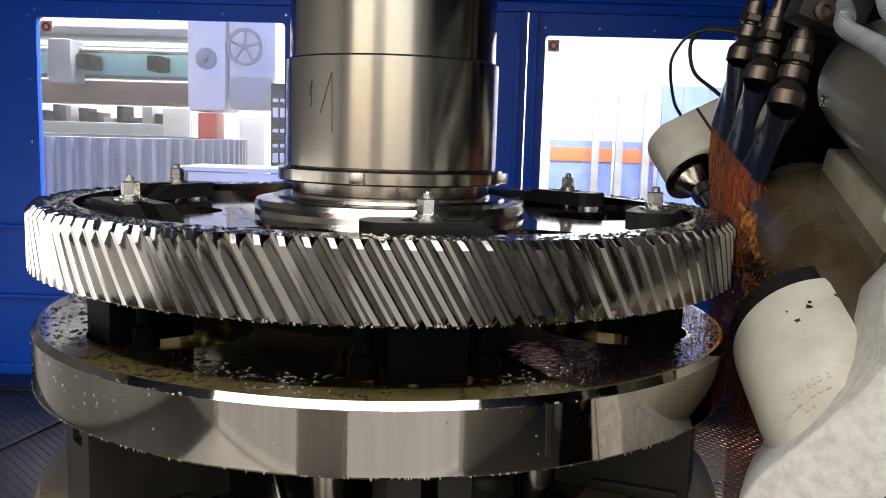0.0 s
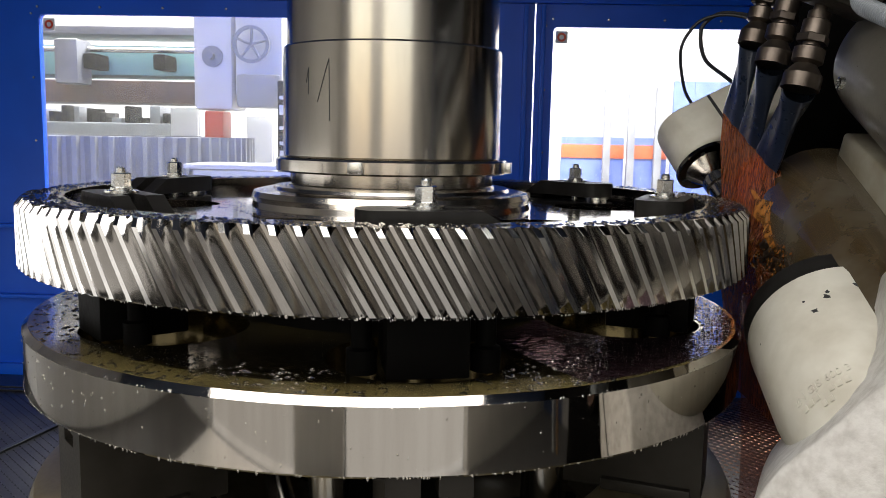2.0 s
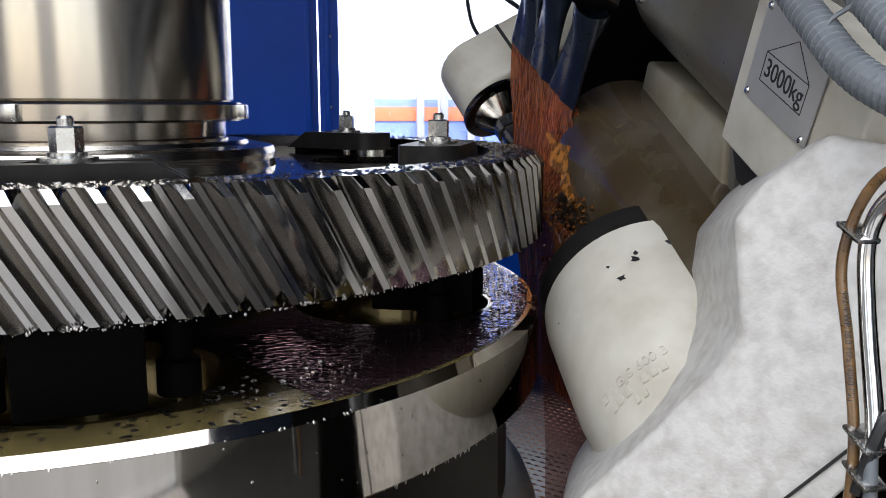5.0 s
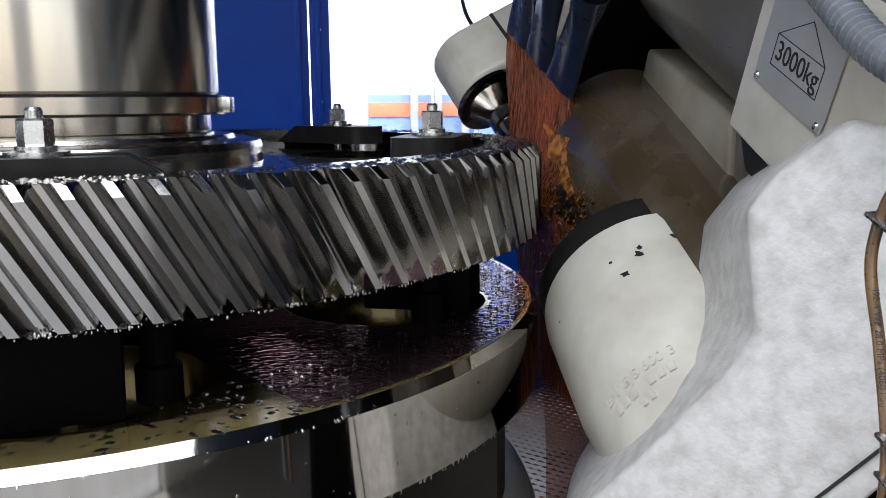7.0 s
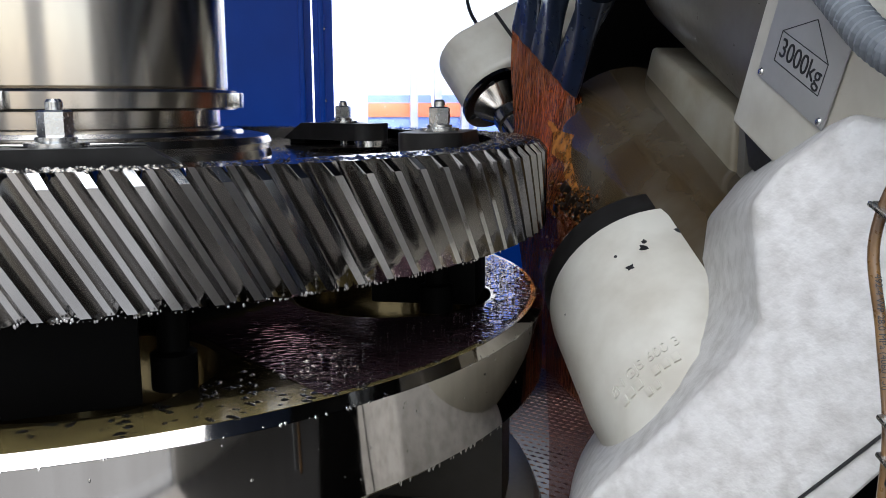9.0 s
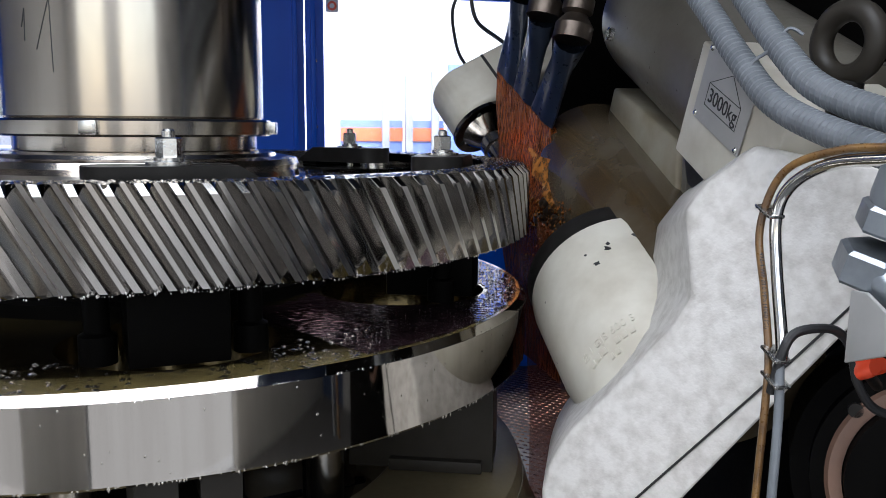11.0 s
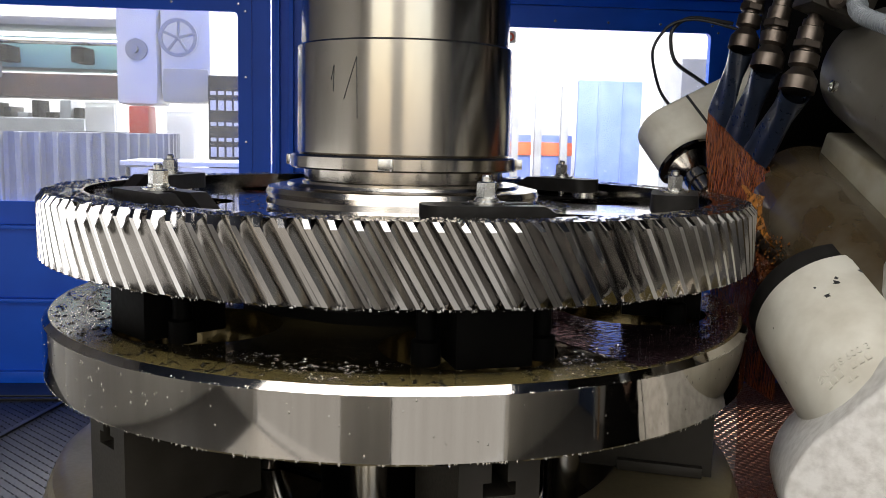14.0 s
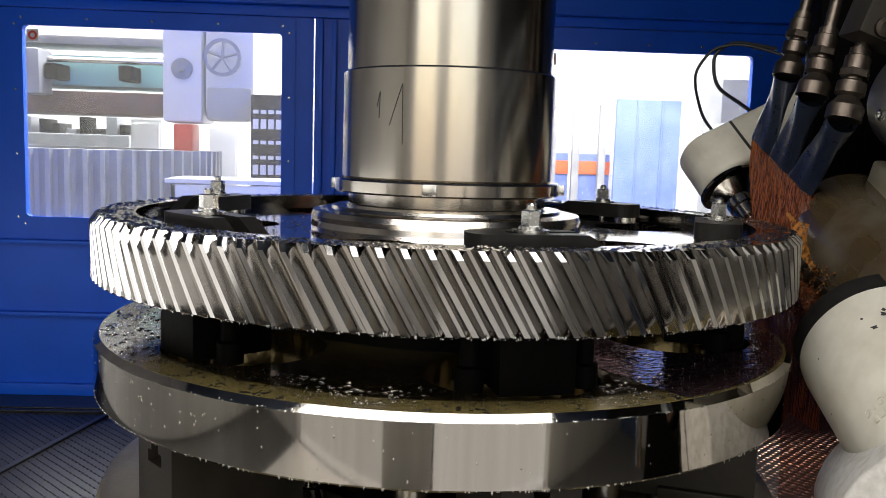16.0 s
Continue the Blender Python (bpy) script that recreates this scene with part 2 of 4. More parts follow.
def span(x0, x1, y0, y1, z0, z1, bevel=0.004, bm=None):
    return box(x1 - x0, y1 - y0, z1 - z0, pose((x0 + x1) / 2, (y0 + y1) / 2, (z0 + z1) / 2), bevel, bm)


def lathe(profile, n=96, m=Matrix(), bm=None, closed=False):
    """Turns (radius, z) pairs round the z axis."""
    b = bmesh.new()
    rings = []
    for r, z in profile:
        if r < 1e-6:
            rings.append([b.verts.new((0, 0, z))])
        else:
            rings.append([b.verts.new((r * math.cos(2 * math.pi * i / n), r * math.sin(2 * math.pi * i / n), z)) for i in range(n)])
    pairs = list(zip(rings, rings[1:])) + ([(rings[-1], rings[0])] if closed else [])
    for a, c in pairs:
        for i in range(n):
            j = (i + 1) % n
            if len(a) == 1 and len(c) > 1:
                b.faces.new((a[0], c[i], c[j]))
            elif len(c) == 1 and len(a) > 1:
                b.faces.new((a[i], a[j], c[0]))
            elif len(a) > 1:
                b.faces.new((a[i], a[j], c[j], c[i]))
    bmesh.ops.transform(b, matrix=m, verts=b.verts)
    return merge(bm, b)


def rod(p, q, r, n=24, bm=None, chamfer=0.1):
    """A solid round bar from p to q with chamfered ends."""
    p, q = Vector(p), Vector(q)
    d = q - p
    c = r * chamfer
    m = Matrix.Translation(p) @ d.to_track_quat("Z", "Y").to_matrix().to_4x4()
    return lathe([(0, 0), (r - c, 0), (r, c), (r, d.length - c), (r - c, d.length), (0, d.length)], n, m, bm)


def cone(p, q, profile, n=48, bm=None):
    """A turned body on the axis from p towards q; profile of (radius, distance along)."""
    p, q = Vector(p), Vector(q)
    m = Matrix.Translation(p) @ (q - p).to_track_quat("Z", "Y").to_matrix().to_4x4()
    return lathe(profile, n, m, bm)


def curve_points(pts, per=10):
    pts = [Vector(p) for p in pts]
    pts = [2 * pts[0] - pts[1]] + pts + [2 * pts[-1] - pts[-2]]
    out = []
    for a, b, c, d in zip(pts, pts[1:], pts[2:], pts[3:]):
        for i in range(per):
            t = i / per
            out.append(0.5 * (2 * b + (c - a) * t + (2 * a - 5 * b + 4 * c - d) * t * t + (3 * b - a - 3 * c + d) * t ** 3))
    return out + [pts[-2]]


def tube(pts, r, n=12, per=10, ribs=0.0, bm=None):
    """A round hose through the points; ribs: pitch of its corrugation."""
    line = curve_points(pts, per)
    if ribs:
        length = sum((b - a).length for a, b in zip(line, line[1:]))
        count = int(length / ribs) * 4
        fine, k, acc = [], 0, 0.0
        steps = [0.0]
        for a, b in zip(line, line[1:]):
            steps.append(steps[-1] + (b - a).length)
        for i in range(count + 1):
            s = length * i / count
            while k < len(line) - 2 and steps[k + 1] < s:
                k += 1
            w = (s - steps[k]) / max(1e-9, steps[k + 1] - steps[k])
            fine.append(line[k].lerp(line[k + 1], min(1, w)))
        line = fine
    b = bmesh.new()
    prev, up = None, Vector((0.3, 0.2, 0.93))
    rings = []
    for i, p in enumerate(line):
        d = (line[min(i + 1, len(line) - 1)] - line[max(i - 1, 0)]).normalized()
        s = d.cross(up).normalized()
        up = s.cross(d).normalized()
        rr = r * (1.0 if not ribs else (1.0, 1.0, 0.80, 0.80)[i % 4])
        rings.append([b.verts.new(p + rr * (math.cos(a) * s + math.sin(a) * up)) for a in [2 * math.pi * k / n for k in range(n)]])
    for a, c in zip(rings, rings[1:]):
        for k in range(n):
            b.faces.new((a[k], a[(k + 1) % n], c[(k + 1) % n], c[k]))
    b.faces.new(rings[0][::-1])
    b.faces.new(rings[-1])
    return merge(bm, b)


def prism(poly, off, bevel=0.0, bm=None):
    """A solid from a flat 3D outline pushed along the vector off."""
    b = bmesh.new()
    base = [b.verts.new(p) for p in poly]
    top = [b.verts.new(Vector(p) + Vector(off)) for p in poly]
    b.faces.new(base)
    b.faces.new(top[::-1])
    k = len(base)
    for i in range(k):
        b.faces.new((base[i], top[i], top[(i + 1) % k], base[(i + 1) % k]))
    if bevel:
        bmesh.ops.recalc_face_normals(b, faces=b.faces)
        bmesh.ops.bevel(b, geom=b.edges[:], offset=bevel, segments=3, affect="EDGES", profile=0.5)
    return merge(bm, b)


def plate_with_holes(outer, inner, holes, z0, z1, n=144):
    """A flat ring between two radii with round holes through it."""
    b = bmesh.new()
    loops = []

    def ring(cx, cy, r, k):
        vs = [b.verts.new((cx + r * math.cos(2 * math.pi * i / k), cy + r * math.sin(2 * math.pi * i / k), z1)) for i in range(k)]
        loops.append(vs)
        return [b.edges.new((vs[i], vs[(i + 1) % k])) for i in range(k)]

    edges = ring(0, 0, outer, n)
    if inner:
        edges += ring(0, 0, inner, n)
    for cx, cy, r in holes:
        edges += ring(cx, cy, r, 48)
    bmesh.ops.triangle_fill(b, edges=edges, use_beauty=True)
    top = b.faces[:]
    low = {}
    for v in b.verts[:]:
        low[v] = b.verts.new((v.co.x, v.co.y, z0))
    for f in top:
        b.faces.new([low[v] for v in reversed(f.verts)])
    for vs in loops:
        for i in range(len(vs)):
            a, c = vs[i], vs[(i + 1) % len(vs)]
            b.faces.new((a, c, low[c], low[a]))
    return b


def hexagon(r, z0, z1, m=Matrix(), bm=None):
    """A hexagonal nut or head with chamfered corners."""
    return lathe([(0, z0), (r * 0.93, z0), (r, z0 + r * 0.1), (r, z1 - r * 0.12), (r * 0.86, z1), (0, z1)], 6, m, bm)


def wall_panel(x0, x1, z0, z1, y0, y1, hole=None, radius=0.03):
    """An upright sheet panel across y, with a rounded window opening through it."""
    b = bmesh.new()

    def outline(a0, a1, c0, c1, r, k):
        pts = []
        for cx, cz, start in ((a1 - r, c1 - r, 0), (a0 + r, c1 - r, 90), (a0 + r, c0 + r, 180), (a1 - r, c0 + r, 270)):
            for i in range(k + 1):
                a = radians(start + 90 * i / k)
                pts.append((cx + r * math.cos(a), cz + r * math.sin(a)))
        return pts

    loops = []
    for spec in [(x0, x1, z0, z1, 0.004, 1)] + ([(*hole, radius, 6)] if hole else []):
        vs = [b.verts.new((x, y0, z)) for x, z in outline(*spec)]
        loops.append(vs)
    edges = [b.edges.new((vs[i], vs[(i + 1) % len(vs)])) for vs in loops for i in range(len(vs))]
    bmesh.ops.triangle_fill(b, edges=edges, use_beauty=True)
    back = {}
    faces = b.faces[:]
    for v in b.verts[:]:
        back[v] = b.verts.new((v.co.x, y1, v.co.z))
    for f in faces:
        b.faces.new([back[v] for v in reversed(f.verts)])
    for vs in loops:
        for i in range(len(vs)):
            a, c = vs[i], vs[(i + 1) % len(vs)]
            b.faces.new((a, c, back[c], back[a]))
    return b


# ---- the cabin: floor, walls, roof ----
FLOOR_Z = -0.06
WALL_Y = 2.609
floor = part("floor", span(-3.4, 2.9, -3.1, 2.9, FLOOR_Z - 0.06, FLOOR_Z, 0), M_PLATE)
tagged(floor, "dark oily tread-plate floor of the machine cabin", "floor", kind="structure")


def tread_pattern(x0, x1, y0, y1, material, step=0.056):
    """Raised lozenges of the tread plate, alternating in direction."""
    verts, faces = [], []
    rnd = random.Random(4)
    i = 0
    y = y0
    while y < y1:
        x = x0 + (step / 2 if i % 2 else 0)
        while x < x1:
            a = radians(45 if (round((x - x0) / step * 2) + i) % 2 else -45)
            ux, uy = math.cos(a), math.sin(a)
            k = len(verts)
            for s, w, h in ((-0.020, 0, 0), (0, 0.0065, 0), (0.020, 0, 0), (0, -0.0065, 0), (0, 0, 0.0055)):
                verts.append((x + s * ux - w * uy, y + s * uy + w * ux, h))
            faces += [(k, k + 1, k + 4), (k + 1, k + 2, k + 4), (k + 2, k + 3, k + 4), (k + 3, k, k + 4)]
            x += step
        y += step / 2
        i += 1
    me = bpy.data.meshes.new("tread_pattern")
    me.from_pydata([(x, y, z + FLOOR_Z) for x, y, z in verts], [], faces)
    me.materials.append(material)
    return me


for x0, x1, y0, y1, surface in ((-3.0, -1.0, 0.2, 2.2, M_PLATE), (1.1, 2.8, -0.2, 2.5, M_GLOWTREAD)):
    treads = new("tread", tread_pattern(x0, x1, y0, y1, surface))
    treads.parent = floor
    tagged(treads, "raised lozenges of the tread plate", kind="stuff")
for y in (2.28, 2.22):
    part("floor_strip", span(-3.2, -1.0, y, y + 0.03, FLOOR_Z, FLOOR_Z + 0.012, 0.003), M_PLATE, floor)
part("floor_strip", box(0.03, 2.6, 0.012, pose(-2.0, 1.2, FLOOR_Z + 0.006, 0, 0, -12), 0.003), M_PLATE, floor)

HEAD_Z = 2.24


def back_wall():
    wall = tagged(new("wall_back"), "blue enamelled sheet-metal cabin wall with two large windows", "wall", kind="structure")
    bays = ((-3.3, -0.705, (-2.40, -0.885, 1.02, 2.147)), (-0.695, 0.55, None), (0.56, 2.85, (0.655, 1.94, 1.02, 2.115)))
    for x0, x1, hole in bays:
        part("panel", wall_panel(x0, x1, 0.88, HEAD_Z, WALL_Y, WALL_Y + 0.05, hole), M_BLUE, wall, smooth=0)
        part("lower_panel", wall_panel(x0, x1, FLOOR_Z, 0.87, WALL_Y - 0.01, WALL_Y + 0.05), M_BLUE, wall, smooth=0)
    # raised window surrounds, with round-headed screws
    for x0, x1, z0, z1 in ((-2.40, -0.885, 1.02, 2.147), (0.655, 1.94, 1.02, 2.115)):
        rim = 0.075
        surround = part("window_surround", wall_panel(x0 - rim, x1 + rim, z0 - rim, z1 + rim, WALL_Y - 0.008, WALL_Y - 0.001, (x0 + 0.004, x1 - 0.004, z0 + 0.004, z1 - 0.004)), M_BLUE, wall, smooth=0)
        xs = [x0 + (x1 - x0) * i / 4 for i in range(5)]
        spots = [(x, z) for x in xs for z in (z0 - 0.04, z1 + 0.04)] + [(x, z0 + (z1 - z0) * i / 3) for x in (x0 - 0.04, x1 + 0.04) for i in range(4)]
        screw = None
        for x, z in spots:
            if screw is None:
                screw = part("screw", lathe([(0, 0.004), (0.005, 0.0035), (0.008, 0.001), (0.008, 0)], 10), M_ZINC, surround)
            else:
                s = screw.copy()
                scene.collection.objects.link(s)
                screw = s
            screw.matrix_local = pose(x, WALL_Y - 0.008, z, 90, 0, 0)
    # stiffening flanges along the lower panels
    for z in (0.875, 0.44):
        part("flange", span(-3.3, 2.85, WALL_Y - 0.06, WALL_Y - 0.002, z - 0.012, z + 0.012, 0.004), M_BLUE, wall)
    part("skirt", span(-3.3, 2.85, WALL_Y - 0.05, WALL_Y - 0.011, FLOOR_Z, FLOOR_Z + 0.07, 0.004), M_BLUE, wall)
    for x in (-0.66, -0.58, 0.50, 0.60):
        part("upright", span(x - 0.014, x + 0.014, WALL_Y - 0.035, WALL_Y - 0.002, 0.89, HEAD_Z - 0.01, 0.004), M_BLUE, wall)
    part("head_rail", span(-3.3, 2.85, WALL_Y - 0.03, WALL_Y + 0.05, HEAD_Z + 0.002, HEAD_Z + 0.06, 0.004), M_BLUE, wall)
    part("head_panel", span(-3.3, 2.85, WALL_Y - 0.09, WALL_Y + 0.05, HEAD_Z + 0.062, 3.2, 0.004), M_BLUE, wall)
    return wall


back_wall()
for name, x0, x1, z0, z1 in (("window_1", -2.40, -0.885, 1.02, 2.147), ("window_2", 0.655, 1.94, 1.02, 2.115)):
    win = tagged(new(name), "large clear cabin window with rounded corners and a warning sticker", "window", kind="structure")
    pane = part("pane", span(x0 - 0.01, x1 + 0.01, WALL_Y + 0.02, WALL_Y + 0.026, z0 - 0.01, z1 + 0.01, 0), M_GLASS, win)
    pane.visible_shadow = False
    sx, sz = x0 + 0.055, z1 - 0.06
    sticker = part("sticker", wall_panel(sx - 0.035, sx + 0.035, sz - 0.035, sz + 0.035, WALL_Y + 0.017, WALL_Y + 0.019), M_HALLWHITE, win, "small square warning sticker")
    part("sticker_mark", lathe([(0.014, 0), (0.026, 0), (0.026, 0.001), (0.014, 0.001)], 32, pose(sx, WALL_Y + 0.0165, sz, 90, 0, 0), closed=True), M_RED, sticker, "red ring printed on the sticker")

wl = tagged(new("wall_left"), "unseen grey cabin side wall, open for the added side lamp", "wall", kind="structure")
for y0, y1, z0, z1 in ((-2.89, -2.22, FLOOR_Z, 2.95), (1.02, 2.60, FLOOR_Z, 2.95), (-2.218, 1.018, FLOOR_Z, 0.33), (-2.218, 1.018, 1.27, 2.95), (-2.89, 2.60, 2.952, 3.198)):
    part("side_panel", span(-3.42, -3.3, y0, y1, z0, z1, 0.004), M_SIDE, wl)
wr = part("wall_right", span(2.85, 2.95, -2.89, 2.66, FLOOR_Z, 3.2, 0), M_NAVY)
tagged(wr, "dark navy sheet-metal cabin side wall", "wall", kind="structure")
part("side_reflector", span(2.83, 2.848, -2.45, -1.50, FLOOR_Z, 2.2, 0.004), M_CONCRETE, wr, "pale grey panel added as a reflector")
ceiling = part("ceiling", span(-3.45, 2.95, -3.1, 2.66, 3.2, 3.26, 0), M_CEIL)
tagged(ceiling, "dark sheet-metal cabin roof", "ceiling", kind="structure")
# unseen front wall behind the camera, with doorways and reflector plates added
front = tagged(new("wall_front"), "unseen grey cabin front with two added doorways", "wall", kind="structure")
for x0, x1 in ((-3.4, -2.27), (-0.81, -0.21), (1.29, 2.95)):
    part("post_panel", span(x0, x1, DOOR_Y - 0.06, DOOR_Y + 0.05, FLOOR_Z, 2.95, 0.004), M_SIDE, front)
part("lintel", span(-3.4, 2.95, DOOR_Y - 0.06, DOOR_Y + 0.05, 2.952, 3.198, 0.004), M_SIDE, front)
part("reflector", span(-3.28, 2.82, DOOR_Y + 0.06, -1.30, FLOOR_Z + 0.004, FLOOR_Z + 0.010, 0.002), M_REFLECTOR, front, "dull dark grey reflector plate added to the floor")
part("reflector", span(-3.28, -1.25, -1.296, -0.15, FLOOR_Z + 0.004, FLOOR_Z + 0.010, 0.002), M_REFLECTOR, front, "dull dark grey reflector plate added to the floor")
for x0, x1 in ((-2.26, -0.82), (-0.20, 1.28)):
    part("sill_reflector", span(x0, x1, DOOR_Y + 0.06, DOOR_Y + 0.95, FLOOR_Z + 0.014, FLOOR_Z + 0.020, 0.002), M_SIDE, front, "pale plate added by each doorway as a reflector")


# ---- the rotary table, fixture disc and its supports ----
PHASE = 11.0   # angle of the first clamp from the camera's side
STEPS = [PHASE + 60 * i for i in range(6)]


def polar(r, phi, z=0.0):
    """Place at radius r and angle phi from the camera's side, turning towards +x."""
    return Vector((r * math.sin(radians(phi)), -r * math.cos(radians(phi)), z))


def radial(phi, r=0.0, z=0.0):
    """Frame at radius r: its -y points outwards, +x along the rim."""
    p = polar(r, phi, z)
    return pose(p.x, p.y, p.z, 0, 0, phi)


base = thing("machine_pedestal", pose(0, 0, 0), "beige painted round cast base of the gear hobbing machine", "pedestal")
part("base_drum", lathe([(0.0, FLOOR_Z), (1.18, FLOOR_Z), (1.17, 0.1), (1.10, 0.26), (1.03, 0.40), (1.0, 0.50), (0.66, 0.50), (0.66, 0.25), (0, 0.25)], 96), M_BEIGE, base)
part("top_ring", lathe([(0.66, 0.502), (0.998, 0.502), (0.985, 0.532), (0.95, 0.543), (0.67, 0.543), (0.66, 0.535)], 96, closed=True), M_BEIGE, base)

table = thing("rotary_table", pose(0, 0, 0.252), "wet steel rotary table with radial clamping slots", "rotary table")
plate_top = part("table_plate", lathe([(0, 0), (0.64, 0), (0.65, 0.008), (0.65, 0.045), (0.64, 0.05), (0, 0.05)], 96), M_WEB, table)
for i in range(12):
    part("slot", box(0.03, 0.34, 0.004, radial(PHASE + 30 + 60 * (i // 2) + (8 if i % 2 else -8), 0.46, 0.052), 0), M_DARK, plate_top, "dark strip laid on for a clamping slot's shade")

for phi in STEPS:
    jaw = thing("support_rail", radial(phi, 0, 0.545), "dark machined steel rail with a T-slot end", "support rail", "rails under the fixture disc")
    b = bmesh.new()
    # end profile with the T-slot, drawn out along the radius
    w, h = 0.088, 0.268
    prof = [(-w, 0), (w, 0), (w, h), (0.018, h), (0.018, h - 0.055), (0.036, h - 0.055), (0.036, h - 0.085), (-0.036, h - 0.085), (-0.036, h - 0.055), (-0.018, h - 0.055), (-0.018, h), (-w, h)]
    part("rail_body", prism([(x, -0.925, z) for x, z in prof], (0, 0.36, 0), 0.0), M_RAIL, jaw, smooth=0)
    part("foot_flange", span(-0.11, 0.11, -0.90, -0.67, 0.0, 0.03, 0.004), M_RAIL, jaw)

column = thing("centre_column", pose(0, 0, 0.304), "short turned steel centre column under the disc", "column")
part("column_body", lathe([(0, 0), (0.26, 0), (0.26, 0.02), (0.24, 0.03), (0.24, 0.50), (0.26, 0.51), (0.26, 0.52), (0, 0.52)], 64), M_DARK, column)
for phi in (PHASE - 20, PHASE - 80, PHASE + 40, PHASE + 100, PHASE + 160, PHASE + 220):
    leg = thing("spacer_post", radial(phi, 0.56, 0.304), "short round turned steel spacer post", "post", "posts under the fixture disc")
    part("post_body", lathe([(0, 0), (0.05, 0), (0.05, 0.42), (0.062, 0.43), (0.062, 0.52), (0, 0.52)], 32), M_TURNED, leg)

DISC_TOP, DISC_LOW = 0.982, 0.826
disc = thing("fixture_disc", pose(0, 0, 0), "large ground steel fixture disc wet with cutting oil", "fixture disc")
b = plate_with_holes(0.972, 0.0, [(*polar(0.685, p).xy, 0.205) for p in STEPS], DISC_LOW + 0.002, DISC_TOP, 192)
part("disc_plate", b, M_FACE, disc, "oily disc face with round holes, darkened as shaded")
part("disc_rim", lathe([(0.973, DISC_LOW), (0.990, DISC_LOW), (0.996, DISC_LOW + 0.006), (0.996, DISC_TOP - 0.0155), (0.973, DISC_TOP - 0.0155)], 256, closed=True), M_DISC, disc, "bright ground outer band")
part("chamfer", lathe([(0.973, DISC_TOP - 0.0150), (0.9958, DISC_TOP - 0.0150), (0.9810, DISC_TOP), (0.973, DISC_TOP)], 256, closed=True), M_DISC, disc, "bright chamfered edge")

part("lit_face_band", lathe([(0.900, DISC_TOP + 0.0002), (0.900, DISC_TOP + 0.0008), (0.9805, DISC_TOP + 0.0008), (0.9805, DISC_TOP + 0.0002)], 256, closed=True), M_OLIVE, disc, "outer band of the oil-filmed face, olive where light falls")

hub = thing("fixture_hub", pose(0, 0, DISC_TOP), "oily fixture hub between disc and gear, its shade in the colour", "hub")
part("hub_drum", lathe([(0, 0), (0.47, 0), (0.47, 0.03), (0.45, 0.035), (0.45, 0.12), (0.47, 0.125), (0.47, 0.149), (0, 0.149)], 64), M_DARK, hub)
for phi in STEPS:
    block = thing("support_block", radial(phi, 0.0, DISC_TOP), "oily steel block carrying the gear rim, coloured near-black as shaded", "support block", "blocks under the gear")
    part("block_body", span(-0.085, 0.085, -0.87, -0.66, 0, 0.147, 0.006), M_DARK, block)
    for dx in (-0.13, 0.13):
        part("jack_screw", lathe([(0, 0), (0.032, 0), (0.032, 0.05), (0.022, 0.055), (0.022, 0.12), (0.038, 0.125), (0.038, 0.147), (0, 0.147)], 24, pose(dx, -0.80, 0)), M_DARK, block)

# ---- the gear ----
GEAR_TOP, GEAR_LOW, TEETH = 1.30, 1.130, 126
RIM_IN, WEB_Z = 0.885, 1.262


def gear_rim():
    """Helical teeth on a rim: profile points per tooth, twisted from the lower to the upper face."""
    b = bmesh.new()
    pitch = 2 * math.pi / TEETH
    root, depth = 0.968, 0.032
    # part of the pitch, height share
    prof = [(0.00, 0.0), (0.09, 0.0), (0.145, 0.10), (0.235, 0.45), (0.325, 0.80), (0.375, 1.0), (0.625, 1.0), (0.675, 0.80), (0.765, 0.45), (0.855, 0.10), (0.91, 0.0)]
    levels = [(0.0, 0.55), (0.035, 1.0), (0.25, 1.0), (0.5, 1.0), (0.75, 1.0), (0.90, 1.0), (1.0, 0.55)]
    twist = 0.57 * (GEAR_TOP - GEAR_LOW)
    rings = []
    for f, share in levels:
        z = GEAR_LOW + f * (GEAR_TOP - GEAR_LOW)
        ring = []
        for k in range(TEETH):
            for u, h in prof:
                a = (k + u) * pitch - f * twist
                r = root + depth * min(h, share)
                ring.append(b.verts.new((r * math.sin(a), -r * math.cos(a), z)))
        rings.append(ring)
    n = len(rings[0])
    for a, c in zip(rings, rings[1:]):
        for i in range(n):
            j = (i + 1) % n
            b.faces.new((a[i], a[j], c[j], c[i]))
    for ring, z, flip in ((rings[-1], GEAR_TOP, False), (rings[0], GEAR_LOW, True)):
        inner = [b.verts.new((v.co.x * RIM_IN / v.co.xy.length, v.co.y * RIM_IN / v.co.xy.length, z)) for v in ring]
        for i in range(n):
            j = (i + 1) % n
            b.faces.new((ring[i], ring[j], inner[j], inner[i]))
        if flip:
            low_inner = inner
        else:
            top_inner = inner
    for i in range(n):
        j = (i + 1) % n
        b.faces.new((top_inner[i], top_inner[j], low_inner[j], low_inner[i]))
    return b


gear = thing("helical_gear", pose(0, 0, 0), "large steel helical gear blank freshly cut and wet with oil", "gear")
part("toothed_rim", gear_rim(), M_TOOTH, gear, "bright freshly hobbed helical teeth", smooth=25)
b = plate_with_holes(RIM_IN + 0.004, 0.30, [(*polar(0.63, p + 30).xy, 0.135) for p in STEPS], 1.16, WEB_Z)
part("web", b, M_WEB, gear, "oily dark web with round lightening holes")
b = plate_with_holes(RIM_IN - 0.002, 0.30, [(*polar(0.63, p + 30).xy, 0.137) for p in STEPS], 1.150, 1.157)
part("web_shade_sheet", b, M_DARK, gear, "near-black sheet standing for the shade under the web")
